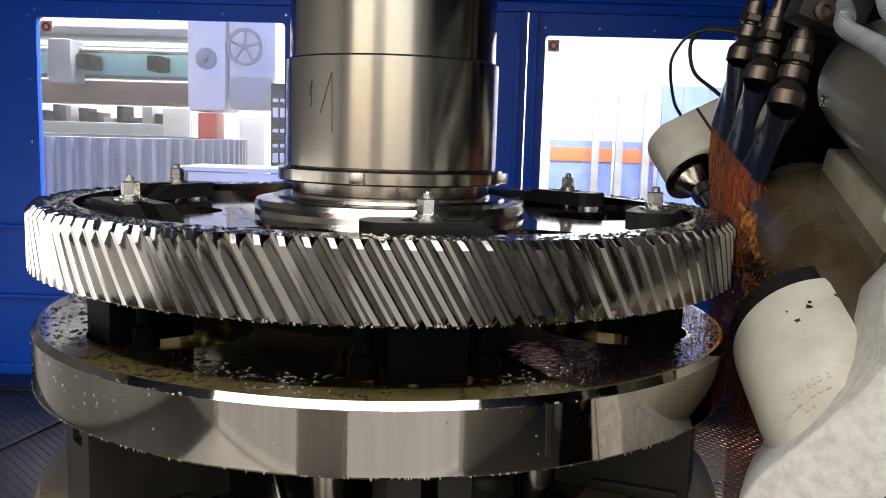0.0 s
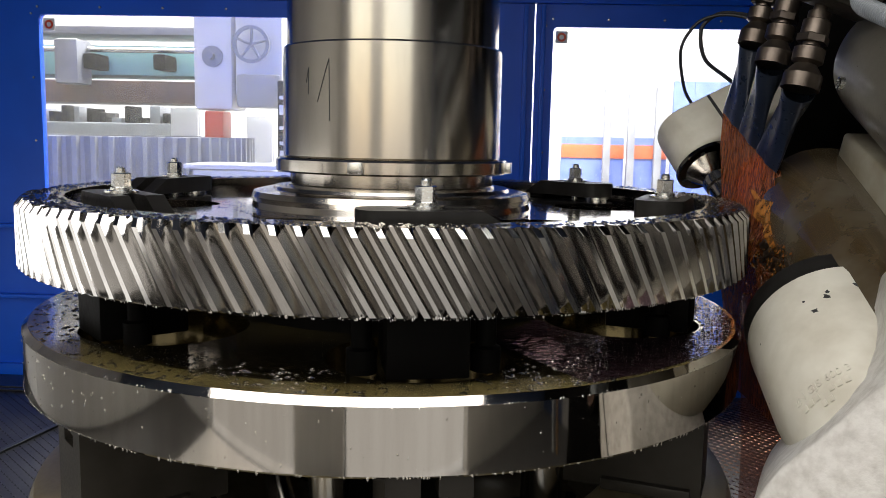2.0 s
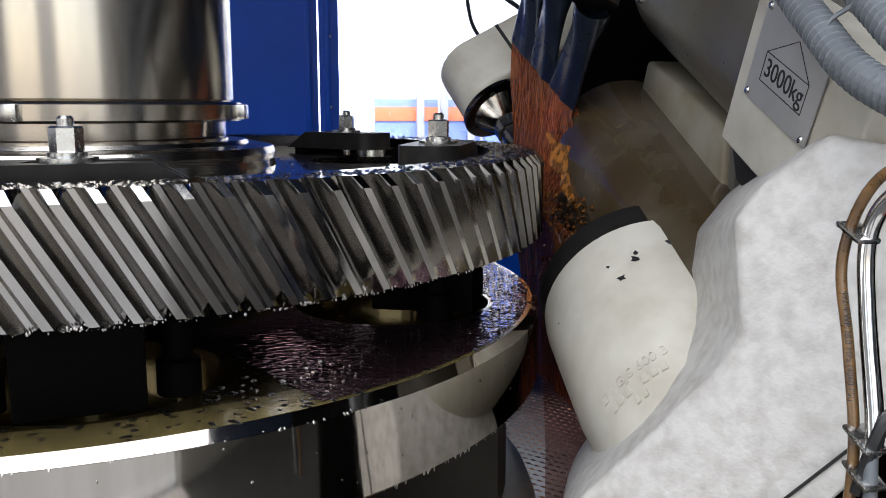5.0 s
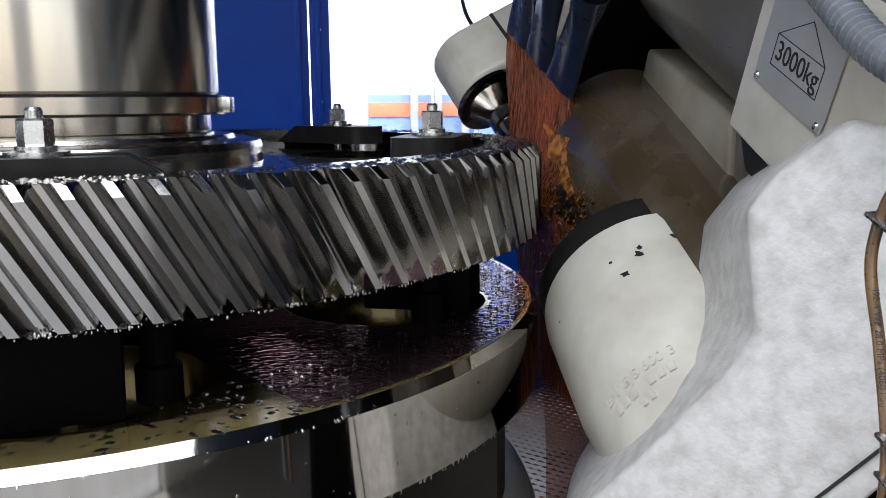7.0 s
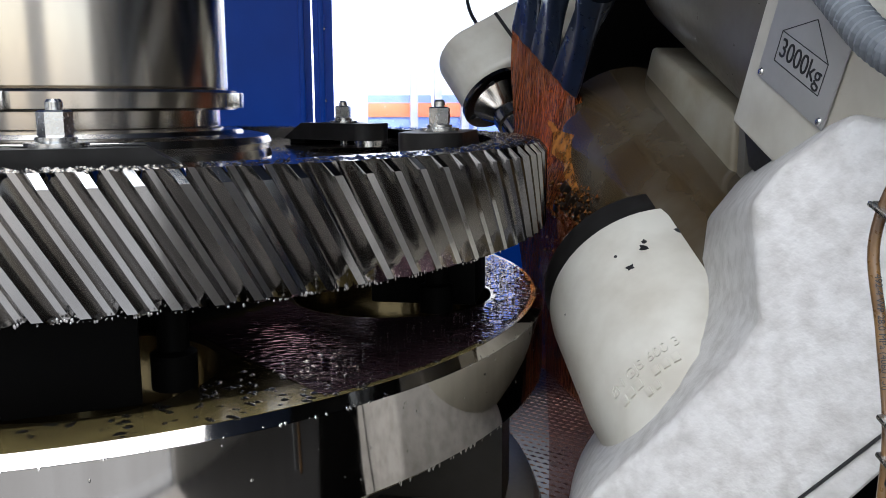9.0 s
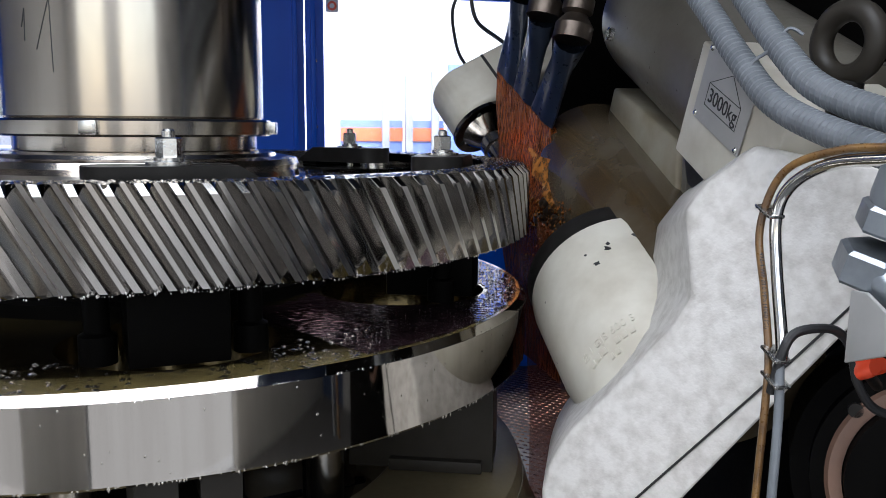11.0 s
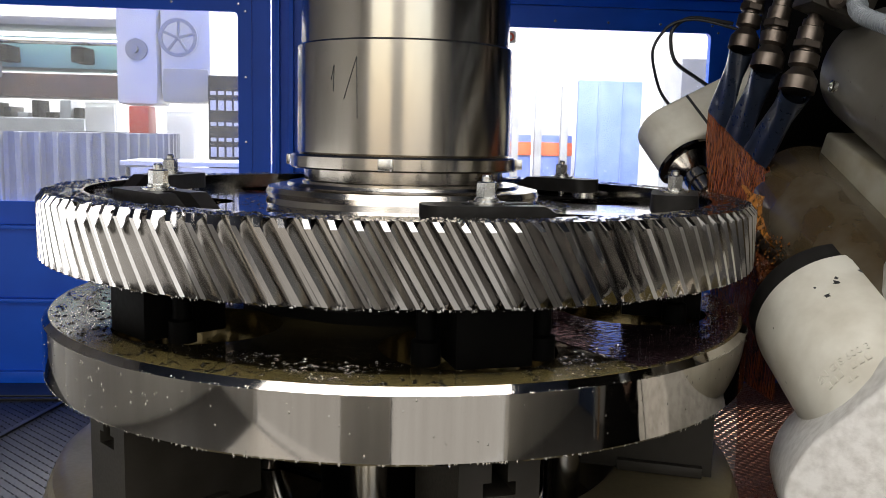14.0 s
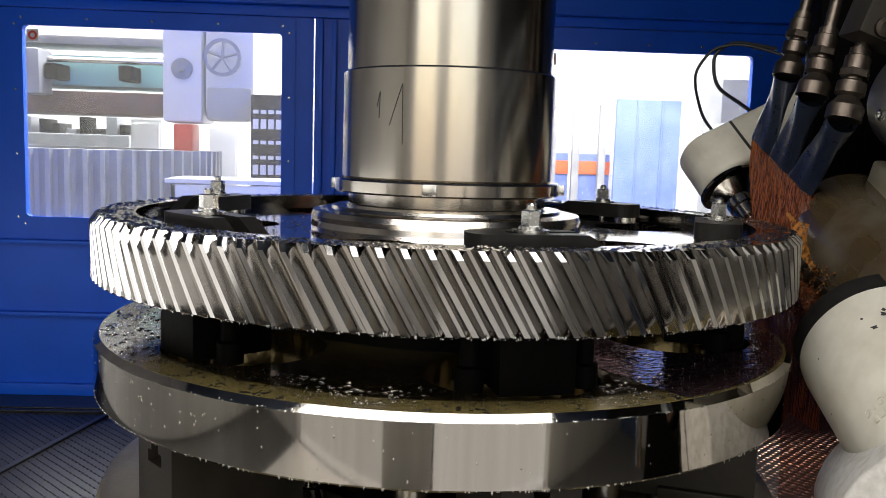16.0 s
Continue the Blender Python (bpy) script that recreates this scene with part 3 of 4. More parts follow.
part("hub", lathe([(0.29, WEB_Z), (0.405, WEB_Z), (0.40, WEB_Z + 0.016), (0.405, WEB_Z + 0.030), (0.398, WEB_Z + 0.044), (0.37, WEB_Z + 0.050), (0.345, WEB_Z + 0.050), (0.34, WEB_Z + 0.058), (0.29, WEB_Z + 0.058)], 128), M_TURNED, gear, "raised turned hub ring")

# arbor with its sleeve
arbor = thing("clamping_arbor", pose(0, 0, 0), "brushed steel arbor sleeve standing in the gear's bore", "arbor")
part("clamp_ring", lathe([(0.0, 1.318), (0.300, 1.318), (0.300, 1.325), (0.295, 1.328), (0.295, 1.36), (0.0, 1.36)], 128), M_TURNED, arbor)
arbor_flange = part("flange", lathe([(0.0, 1.361), (0.330, 1.361), (0.336, 1.366), (0.336, 1.396), (0.331, 1.401), (0.0, 1.401)], 128), M_TURNED, arbor)
arbor_sleeve = part("sleeve", lathe([(0.0, 1.402), (0.309, 1.402), (0.314, 1.407), (0.314, 1.704), (0.309, 1.709), (0.0, 1.709)], 128), M_TURNED, arbor, "brushed sleeve with a scribed mark")
part("shaft", lathe([(0.0, 1.710), (0.303, 1.710), (0.303, 3.19), (0.0, 3.19)], 128), M_TURNED, arbor)
for phi in (80, 262, 170, 350):
    part("lug", box(0.04, 0.03, 0.032, radial(phi, 0.337, 1.381), 0.004), M_ZINC, arbor_flange)
# scribed marks on the sleeve
for a0, z0, a1, z1 in ((-25, 1.55, -18, 1.66), (-18, 1.66, -17.5, 1.50), (-33, 1.60, -31, 1.64), (-31, 1.64, -31.5, 1.57)):
    part("scribe_mark", tube([polar(0.3142, a0 + (a1 - a0) * i / 4 - 8, z0 + (z1 - z0) * i / 4) for i in range(5)], 0.0012, 5, 2), M_INK, arbor_sleeve)


# ---- the clamps ----
def clamp(phi):
    """Forked strap clamp along the rim: round heel, slot, bevelled nose, on a stud with washer and nut."""
    c = thing("strap_clamp", radial(phi, 0.785, WEB_Z), "black forked strap clamp with zinc stud and nut", "clamp", "clamps on the gear")
    h0, h1, w, slot = 0.010, 0.057, 0.062, 0.018
    outline = []
    for i in range(13):
        a = radians(90 + 15 * i)
        outline.append((-0.10 + 0.045 * math.cos(a), w * math.sin(a)))
    outline += [(0.155, -w), (0.155, -slot), (-0.05, -slot), (-0.06, 0), (-0.05, slot), (0.155, slot), (0.155, w)]
    b = prism([(x, y, h0) for x, y in outline], (0, 0, h1 - h0))
    for v in b.verts:
        if v.co.x > 0.15:
            v.co.x += 0.035 if v.co.z < h0 + 0.001 else -0.045
    part("strap", b, M_BLACK, c, smooth=30)
    part("heel_pad", lathe([(0, 0), (0.04, 0), (0.04, 0.010), (0, 0.010)], 32, pose(-0.10, 0, 0)), M_ZINC, c)
    part("nose_pad", span(0.10, 0.165, -0.058, 0.058, 0, 0.010, 0.003), M_DARK, c)
    part("washer", lathe([(0, h1), (0.040, h1), (0.040, h1 + 0.006), (0.026, h1 + 0.008), (0.026, h1 + 0.013), (0, h1 + 0.013)], 32), M_ZINC, c)
    part("nut", hexagon(0.0225, h1 + 0.013, h1 + 0.048), M_ZINC, c, smooth=0)
    part("stud", lathe([(0, -0.27), (0.011, -0.27), (0.011, h1 + 0.058), (0.008, h1 + 0.062), (0, h1 + 0.062)], 16), M_ZINC, c)
    return c


for phi in STEPS:
    clamp(phi)


# ---- the hob head, swivelled in the plane across x ----
SW = radians(25)
E1 = Vector((0, -math.cos(SW), -math.sin(SW)))   # along the hob axis, towards the operator
E2 = Vector((0, -math.sin(SW), math.cos(SW)))    # across it, upwards


def head_frame(x, y, z):
    """Frame of the swivelled head: x along E1, y along +x of the room, z along E2."""
    m = Matrix((E1, Vector((1, 0, 0)), E2)).transposed().to_4x4()
    return Matrix.Translation((x, y, z)) @ m


head = thing("hobbing_carriage", pose(0, 0, 0), "grey and cream painted swivelling hob head casting with hoses", "hob head")
FACE = [(1.122, -1.02, 1.363), (1.062, -0.967, 1.294), (1.035, -0.948, 1.245), (1.035, -0.985, 1.097), (0.98, -0.946, 0.996), (0.924, -0.903, 0.906), (0.867, -0.857, 0.82), (0.830, -0.836, 0.735),
        (0.821, -0.842, 0.662), (0.849, -0.898, 0.573), (0.934, -0.984, 0.626), (1.009, -1.04, 0.754), (1.136, -1.135, 0.971), (1.30, -1.26, 1.25), (1.31, -1.235, 1.33), (1.205, -1.125, 1.338)]
WEB = Vector((0.14, 0.36, -0.05))


def rounded(loop, first, last):
    """Adds one spline point after each corner from first to last."""
    pts = [Vector(p) for p in loop]
    out = []
    for i, p in enumerate(pts):
        out.append(p)
        if first <= i <= last:
            a, c, d = pts[i - 1], pts[i + 1], pts[i + 2]
            out.append((9 * (p + c) - a - d) / 16)
    return out



REAR = [Vector(p) + WEB for p in FACE]
for i, p in ((2, (1.022, -0.94, 1.225)), (3, (1.0, -0.935, 1.13)), (4, (0.96, -0.92, 0.99)), (5, (0.915, -0.89, 0.89)), (6, (0.859, -0.851, 0.81))):
    REAR[i] = Vector(p) + WEB


def loft(front_loop, rear_loop, bevel):
    """A solid between two outlines of equal count."""
    b = bmesh.new()
    f = [b.verts.new(p) for p in front_loop]
    r = [b.verts.new(p) for p in rear_loop]
    b.faces.new(f)
    b.faces.new(r[::-1])
    for i in range(len(f)):
        j = (i + 1) % len(f)
        b.faces.new((f[i], r[i], r[j], f[j]))
    bmesh.ops.recalc_face_normals(b, faces=b.faces)
    bmesh.ops.bevel(b, geom=b.edges[:], offset=bevel, segments=3, affect="EDGES", profile=0.5)
    return b


arm = part("arm_casting", loft(rounded(FACE, 3, 10), rounded(REAR, 3, 10), 0.010), M_CAST, head, "light grey rough cast arm")
part("cover_seam", tube([(0.862, -0.912, 0.605), (0.950, -0.981, 0.735), (1.137, -1.129, 1.015), (1.236, -1.207, 1.17)], 0.0022, 6, 4), M_INK, arm, "dark seam along the arm")
# rounded bearing housing with its dark seal ring
A = Vector((1.13, -0.40, 1.01))
housing = part("bearing_housing", cone(A, A + E1, [(0, 0), (0.18, 0), (0.197, 0.012), (0.20, 0.04), (0.20, 0.26), (0.187, 0.38), (0.180, 0.43), (0, 0.43)], 64), M_CREAM, head, "cream painted round bearing housing")
N = A + 0.28 * E1 + 0.058 * E2
part("housing_neck", cone(N, N + E1, [(0, 0), (0.134, 0), (0.130, 0.17), (0, 0.17)], 64), M_CAST, head, "cast neck joining housing and arm")
part("seal_ring", cone(A, A - E1, [(0, -0.01), (0.188, -0.01), (0.192, 0.0), (0.192, 0.05), (0.17, 0.065), (0.12, 0.07), (0, 0.07)], 64), M_BLACK, housing, "dark steel seal ring")
# hob spindle body, wet with oil
B = Vector((1.235, 0.065, 1.31))
part("spindle_body", cone(B, B + E1, [(0, 0), (0.15, 0), (0.170, 0.02), (0.172, 1.0), (0, 1.0)], 64), M_OILY, head, "grey spindle body running with oil")
# the hob itself: gashed rows of cutting teeth on the spindle
H0 = A - 0.06 * E1 + Vector((0.0, 0, 0))
hob = thing("hob_cutter", pose(0, 0, 0), "dark oily steel hob cutter meshing with the gear", "hob cutter")
hm = Matrix.Translation(H0) @ (-E1).to_track_quat("Z", "Y").to_matrix().to_4x4()
part("hob_core", lathe([(0, 0), (0.075, 0), (0.078, 0.01), (0.078, 0.30), (0.05, 0.31), (0, 0.31)], 40, hm), M_BRASS, hob)
tooth_mesh = None
for r in range(6):
    for g in range(12):
        m = hm @ pose(0, 0, 0.03 + 0.045 * r + 0.045 * g / 12, 0, 0, 30 * g) @ pose(0.088, 0, 0)
        if tooth_mesh is None:
            tooth_mesh = part("cutting_tooth", box(0.028, 0.026, 0.022, Matrix(), 0.004), M_BRASS, hob)
        else:
            t2 = tooth_mesh.copy()
            scene.collection.objects.link(t2)
            tooth_mesh = t2
        tooth_mesh.matrix_local = m
# cream guide beam
part("guide_beam", prism([(1.26, -0.08, 1.50), (1.26, -0.47, 1.355), (1.26, -0.47, 1.185), (1.26, -0.02, 1.38)], (0.30, 0, 0), 0.010), M_BEAM, head, "dirty cream painted guide beam")
part("beam_cap", span(1.27, 1.52, -0.50, -0.473, 1.14, 1.34, 0.004), M_GREYP, head)
# upper motor cylinder
C = Vector((1.37, -0.13, 1.70))
drum = part("drive_housing", cone(C, C + E1, [(0, 0), (0.15, 0), (0.175, 0.02), (0.178, 0.05), (0.178, 0.85), (0, 0.85)], 64), M_GREYP, head, "grey painted round drive housing")
part("housing_screw", cone((1.165, -0.285, 1.618), (1.10, -0.285, 1.63), [(0, 0), (0.016, 0), (0.016, 0.012), (0.010, 0.014), (0.010, 0.006), (0, 0.006)], 24), M_ZINC, drum)
# weight plate box
SB = Vector((1.15, -0.67, 1.345))
cover = part("cover_box", prism([SB, SB + 0.33 * E1, SB + 0.33 * E1 + 0.235 * E2, SB + 0.235 * E2], (0.25, 0, 0), 0.006), M_CREAM, head, "cream cover box")
part("cover_foot", prism([SB - 0.005 * E2 + Vector((0.02, 0, 0)), SB + 0.22 * E1 - 0.005 * E2 + Vector((0.02, 0, 0)), SB + 0.20 * E1 - 0.055 * E2 + Vector((0.02, 0, 0)), SB + 0.05 * E1 - 0.055 * E2 + Vector((0.02, 0, 0))], (0.2, 0, 0), 0.004), M_RUBBER, cover, "black rubber foot of the cover")


def writing(text, size, m, material, parent, name="lettering"):
    cu = bpy.data.curves.new(name, "FONT")
    cu.body, cu.size, cu.extrude, cu.align_x, cu.align_y = text, size, 0.0006, "CENTER", "CENTER"
    tmp = new("tmp", cu)
    dg = bpy.context.evaluated_depsgraph_get()
    me = bpy.data.meshes.new_from_object(tmp.evaluated_get(dg))
    bpy.data.objects.remove(tmp)
    me.materials.clear()
    me.materials.append(material)
    ob = new(name, me)
    ob.parent = parent
    ob.matrix_local = m
    return ob


def sign():
    s = thing("weight_plate", pose(0, 0, 0), "aluminium weight plate reading 3000kg screwed to the cover", "sign")
    o = Vector((1.146, -0.866, 1.444))
    m = Matrix.Translation(o) @ Matrix((E1, E2, Vector((-1, 0, 0)))).transposed().to_4x4()
    w, h = 0.190, 0.150
    plate = part("plate", box(w, h, 0.003, m, 0.001), M_SIGN, s)
    lw = 0.0012
    pts = [(-0.060, -0.038), (0.064, -0.038), (0.064, 0.006), (0.012, 0.048), (-0.060, 0.006), (-0.060, -0.038)]
    for (x0, y0), (x1, y1) in list(zip(pts, pts[1:])) + [((-0.060, 0.006), (0.064, 0.006))]:
        d = math.hypot(x1 - x0, y1 - y0)
        part("printed_line", box(d, lw, 0.0006, m @ pose((x0 + x1) / 2, (y0 + y1) / 2, 0.002, 0, 0, math.degrees(math.atan2(y1 - y0, x1 - x0))), 0), M_INK, plate)
    writing("3000kg", 0.039, m @ pose(0.002, -0.016, 0.0018), M_INK, plate)
    for x in (-0.084, 0.084):
        for y in (-0.066, 0.066):
            part("screw", lathe([(0, 0.004), (0.004, 0.0035), (0.006, 0.001), (0.006, 0)], 12, m @ pose(x, y, 0.0015)), M_ZINC, plate)


sign()

# raised casting code wrapped round the end of the housing; second line not legible
TEXT_N = Vector((-0.80, -0.35, 0.49))
TEXT_N = (TEXT_N - TEXT_N.dot(E1) * E1).normalized()
TEXT_T = (-E1).cross(TEXT_N).normalized()


def wrap(ob, along):
    """Bends a flat mesh round the housing: its x runs round the axis, its y back along it."""
    for v in ob.data.vertices:
        f = along - v.co.y
        a = v.co.x / 0.19
        r = 0.2015 - max(0.0, f - 0.26) * 0.107 + v.co.z * 1.5
        v.co = A + E1 * f + (TEXT_N * math.cos(a) + TEXT_T * math.sin(a)) * r


wrap(writing("EN GJS 600 3", 0.026, Matrix(), M_CREAM, housing, "cast_lettering"), 0.335)
for i in range(7):
    if i != 3:
        wrap(part("cast_bar", box(0.012, 0.015, 0.0025, pose(-0.054 + 0.018 * i, 0, 0), 0.0006), M_CREAM, housing), 0.362)
for i in range(2):
    wrap(part("cast_bar", box(0.009, 0.014, 0.0025, pose(-0.008 + 0.016 * i, 0, 0), 0.0006), M_CREAM, housing), 0.385)
# dark chips in the paint of the bearing housing
rnd = random.Random(8)
for x, y, z, r in ((1.072, -0.567, 1.023, 0.008), (1.094, -0.526, 1.044, 0.007), (1.085, -0.545, 1.050, 0.009), (1.06, -0.53, 1.045, 0.004), (1.121, -0.534, 1.083, 0.007), (1.06, -0.60, 0.90, 0.003), (1.03, -0.50, 0.98, 0.003)):
    v = Vector((x, y, z)) - A
    f = v.dot(E1)
    rad = (v - f * E1).normalized()
    tan = rad.cross(E1)
    c = A + f * E1 + rad * 0.2005
    b = bmesh.new()
    b.faces.new([b.verts.new(c + (E1 * math.cos(q) + tan * math.sin(q)) * r * rnd.uniform(0.5, 1.3)) for q in [2 * math.pi * i / 9 for i in range(9)]])
    part("paint_chip", b, M_INK, housing)

# corrugated cable hoses lying over the head
for pts in ([(1.17, -0.34, 1.84), (1.13, -0.45, 1.785), (1.12, -0.69, 1.705), (1.10, -0.86, 1.61), (1.09, -1.01, 1.50), (1.085, -1.14, 1.42), (1.09, -1.36, 1.36), (1.12, -1.60, 1.31)],
            [(1.22, -0.42, 1.90), (1.165, -0.60, 1.80), (1.15, -0.80, 1.715), (1.13, -0.96, 1.60), (1.115, -1.09, 1.51), (1.11, -1.20, 1.445), (1.12, -1.38, 1.395), (1.15, -1.64, 1.34)]):
    hose = thing("corrugated_hose", pose(0, 0, 0), "grey corrugated plastic cable hose tied to its neighbour", "hose", "corrugated hoses")
    part("hose_body", tube(pts, 0.0225, 16, 10, ribs=0.0125), M_HOSE, hose, smooth=0)
    part("hose_sleeve", tube([Vector(pts[0]) + Vector((0, 0.06, 0.05)), pts[0], Vector(pts[0]).lerp(Vector(pts[1]), 0.4)], 0.025, 14, 6), M_HOSE, hose, "smooth grey sleeve")
tie = thing("cable_tie", pose(0, 0, 0), "grey cable tie binding two hoses", "cable tie")
part("tie_band", tube([(1.068, -1.05, 1.465), (1.085, -1.055, 1.495), (1.105, -1.075, 1.515), (1.125, -1.085, 1.545), (1.142, -1.10, 1.535)], 0.003, 6, 6), M_HOSE, tie)

# lifting eye behind the hoses
eye = thing("lifting_eye", pose(0, 0, 0), "dark forged steel lifting eye bolt", "eye bolt")
b = bmesh.new()
ctr, R1, R2 = Vector((1.23, -1.09, 1.525)), 0.052, 0.019
rings = []
for i in range(32):
    a = 2 * math.pi * i / 32
    d = math.cos(a) * Vector((0.25, -0.97, 0)) + math.sin(a) * Vector((0, 0, 1))
    side = Vector((0.97, 0.25, 0))
    rings.append([b.verts.new(ctr + d * (R1 + R2 * math.cos(q)) + side * R2 * math.sin(q)) for q in [2 * math.pi * k / 14 for k in range(14)]])
for i in range(32):
    for k in range(14):
        b.faces.new((rings[i][k], rings[i][(k + 1) % 14], rings[(i + 1) % 32][(k + 1) % 14], rings[(i + 1) % 32][k]))
part("ring", b, M_RAIL, eye)
part("shank", rod(ctr - Vector((0, 0, 0.15)), ctr - Vector((0, 0, 0.06)), 0.028), M_BLACK, eye)

# hydraulic pipe and amber hose on the arm
pipe = thing("hydraulic_line", pose(0, 0, 0), "chromed hydraulic tube with an amber hose clipped alongside", "hydraulic line")
part("steel_tube", tube([(1.03, -1.46, 1.355), (1.02, -1.36, 1.345), (1.005, -1.30, 1.315), (1.0, -1.275, 1.27), (0.998, -1.285, 1.20), (0.99, -1.32, 1.10), (0.985, -1.325, 1.075)], 0.0085, 12, 8), M_CHROME, pipe, "bright chromed tube")
amber = part("amber_hose", tube([(1.03, -1.48, 1.368), (1.02, -1.37, 1.362), (1.0, -1.285, 1.33), (0.99, -1.252, 1.25), (0.987, -1.276, 1.165), (0.984, -1.30, 1.08), (0.98, -1.305, 1.0), (0.98, -1.295, 0.85), (0.985, -1.28, 0.60)], 0.0055, 12, 8), M_AMBER, pipe, "amber braided hose")
part("grey_hose", tube([(0.985, -1.325, 1.075), (0.985, -1.33, 1.0), (0.985, -1.325, 0.85), (0.99, -1.31, 0.60)], 0.0065, 12, 8), M_HOSE, pipe, "grey hose")
part("black_cable", tube([(0.983, -1.312, 1.03), (0.985, -1.33, 1.09), (1.0, -1.33, 1.115), (1.03, -1.33, 1.122), (1.065, -1.33, 1.117), (1.09, -1.33, 1.09), (1.105, -1.33, 1.04), (1.14, -1.33, 1.0), (1.22, -1.33, 0.98)], 0.0065, 10, 8), M_RUBBER, pipe, "black sensor cable looped to the drive")
for p in ((0.995, -1.265, 1.275), (0.985, -1.315, 1.085), (0.985, -1.318, 1.05)):
    part("clip", box(0.024, 0.040, 0.005, pose(*p, 20, 0, 0), 0.0015), M_ZINC, pipe)

# print along the amber hose
h_dir = (Vector((0.984, -1.30, 1.08)) - Vector((0.99, -1.252, 1.25))).normalized()
h_out = Vector((-0.55, -0.83, 0))
h_out = (h_out - h_out.dot(h_dir) * h_dir).normalized()
hose_m = Matrix.Translation(Vector((0.987, -1.276, 1.165)) + h_out * 0.0056) @ Matrix((h_dir, h_out.cross(h_dir), h_out)).transposed().to_4x4()
writing("492-4 WP 28.0 MPa (4060 PSI)", 0.0085, hose_m, M_INK, amber, "hose_print")

fit = thing("pipe_fitting", pose(0, 0, 0), "zinc-plated elbow pipe fitting with hexagon nuts", "pipe fitting")
ax = Vector((0.05, -0.35, 0.93)).normalized()
o = Vector((1.05, -1.425, 1.265))
fm = Matrix.Translation(o) @ ax.to_track_quat("Z", "Y").to_matrix().to_4x4()
part("hex_nut", hexagon(0.038, 0.0, 0.035, fm), M_GALV, fit, smooth=0)
part("body", lathe([(0, 0.035), (0.03, 0.035), (0.032, 0.045), (0.032, 0.09), (0.027, 0.095), (0.027, 0.13), (0, 0.13)], 32, fm), M_HOSE, fit)
part("lower_nut", hexagon(0.044, -0.07, -0.025, fm), M_GALV, fit, smooth=0)
part("black_hose", tube([o + 0.13 * ax, o + 0.25 * ax, o + 0.4 * ax + Vector((0, -0.05, 0)), o + 0.55 * ax + Vector((0, -0.16, -0.05))], 0.03, 16, 8), M_RUBBER, fit, "thick black rubber hose")
ax2 = Vector((0.1, -0.75, -0.65)).normalized()
fm2 = Matrix.Translation(o + Vector((0, 0, -0.05))) @ ax2.to_track_quat("Z", "Y").to_matrix().to_4x4()
part("branch", lathe([(0, 0), (0.026, 0), (0.026, 0.06), (0, 0.06)], 32, fm2), M_GALV, fit)
part("branch_nut", hexagon(0.036, 0.06, 0.10, fm2), M_GALV, fit, smooth=0)
part("branch_tube", rod(o + Vector((0, 0, -0.05)) + 0.10 * ax2, o + Vector((0, 0, -0.05)) + 0.35 * ax2, 0.024), M_HOSE, fit)
bracket = thing("pipe_bracket", pose(0, 0, 0), "pale sheet-metal pipe bracket", "bracket")
part("bracket_plate", prism([(1.02, -1.41, 1.19), (1.01, -1.45, 1.195), (1.0, -1.52, 1.17), (1.0, -1.50, 1.13), (1.01, -1.42, 1.10)], (0.006, 0, 0), 0.002), M_SIGN, bracket)

# dark drive under the arm
drive = thing("hob_drive", pose(0, 0, 0), "dark oily flanged drive under the arm", "drive")
D = Vector((1.38, -1.18, 0.82))
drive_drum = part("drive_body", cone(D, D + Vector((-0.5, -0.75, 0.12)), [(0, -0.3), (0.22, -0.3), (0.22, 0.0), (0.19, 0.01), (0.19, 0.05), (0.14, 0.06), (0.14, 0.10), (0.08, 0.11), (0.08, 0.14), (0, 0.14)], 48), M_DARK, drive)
part("flange_ring", cone(D, D + Vector((-0.5, -0.75, 0.12)), [(0.142, 0.051), (0.162, 0.051), (0.168, 0.058), (0.162, 0.066), (0.142, 0.066)], 64), M_COPPER, drive_drum, "oil-brown steel flange ring")
for i in range(6):
    a = radians(60 * i + 20)
    dm = Matrix.Translation(D) @ Vector((-0.5, -0.75, 0.12)).to_track_quat("Z", "Y").to_matrix().to_4x4()
    part("cap_screw", lathe([(0, 0.05), (0.012, 0.05), (0.012, 0.066), (0, 0.066)], 12, dm @ pose(0.165 * math.cos(a), 0.165 * math.sin(a), 0)), M_BLACK, drive_drum)
valve = thing("orange_knob", pose(1.085, -1.36, 1.075), "small orange lobed plastic knob on the drive", "knob")
b = bmesh.new()
ring = [[b.verts.new(pose(0, 0, 0, 60, 20, 0) @ Vector(((0.019 + 0.006 * math.cos(3 * q)) * k * math.cos(q), (0.019 + 0.006 * math.cos(3 * q)) * k * math.sin(q), h))) for q in [2 * math.pi * n / 36 for n in range(36)]] for k, h in ((0.85, 0.0), (1.0, 0.004), (1.0, 0.020), (0.85, 0.026))]
for lower, upper in zip(ring, ring[1:]):
    for n in range(36):
        b.faces.new((lower[n], lower[(n + 1) % 36], upper[(n + 1) % 36], upper[n]))
b.faces.new(ring[0][::-1])
b.faces.new(ring[-1])
part("knob_body", b, M_RED, valve)
part("knob_stem", rod((0, 0, 0), (0.10, 0.09, -0.06), 0.008), M_BLACK, valve)
body = thing("machine_column", pose(0, 0, 0), "machine column with added backing, coloured near-black as shaded", "machine column")
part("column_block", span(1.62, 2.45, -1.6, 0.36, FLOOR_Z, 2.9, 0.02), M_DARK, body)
part("gap_backing", span(1.22, 1.62, 0.24, 0.34, 1.30, 2.60, 0.01), M_DARK, body)
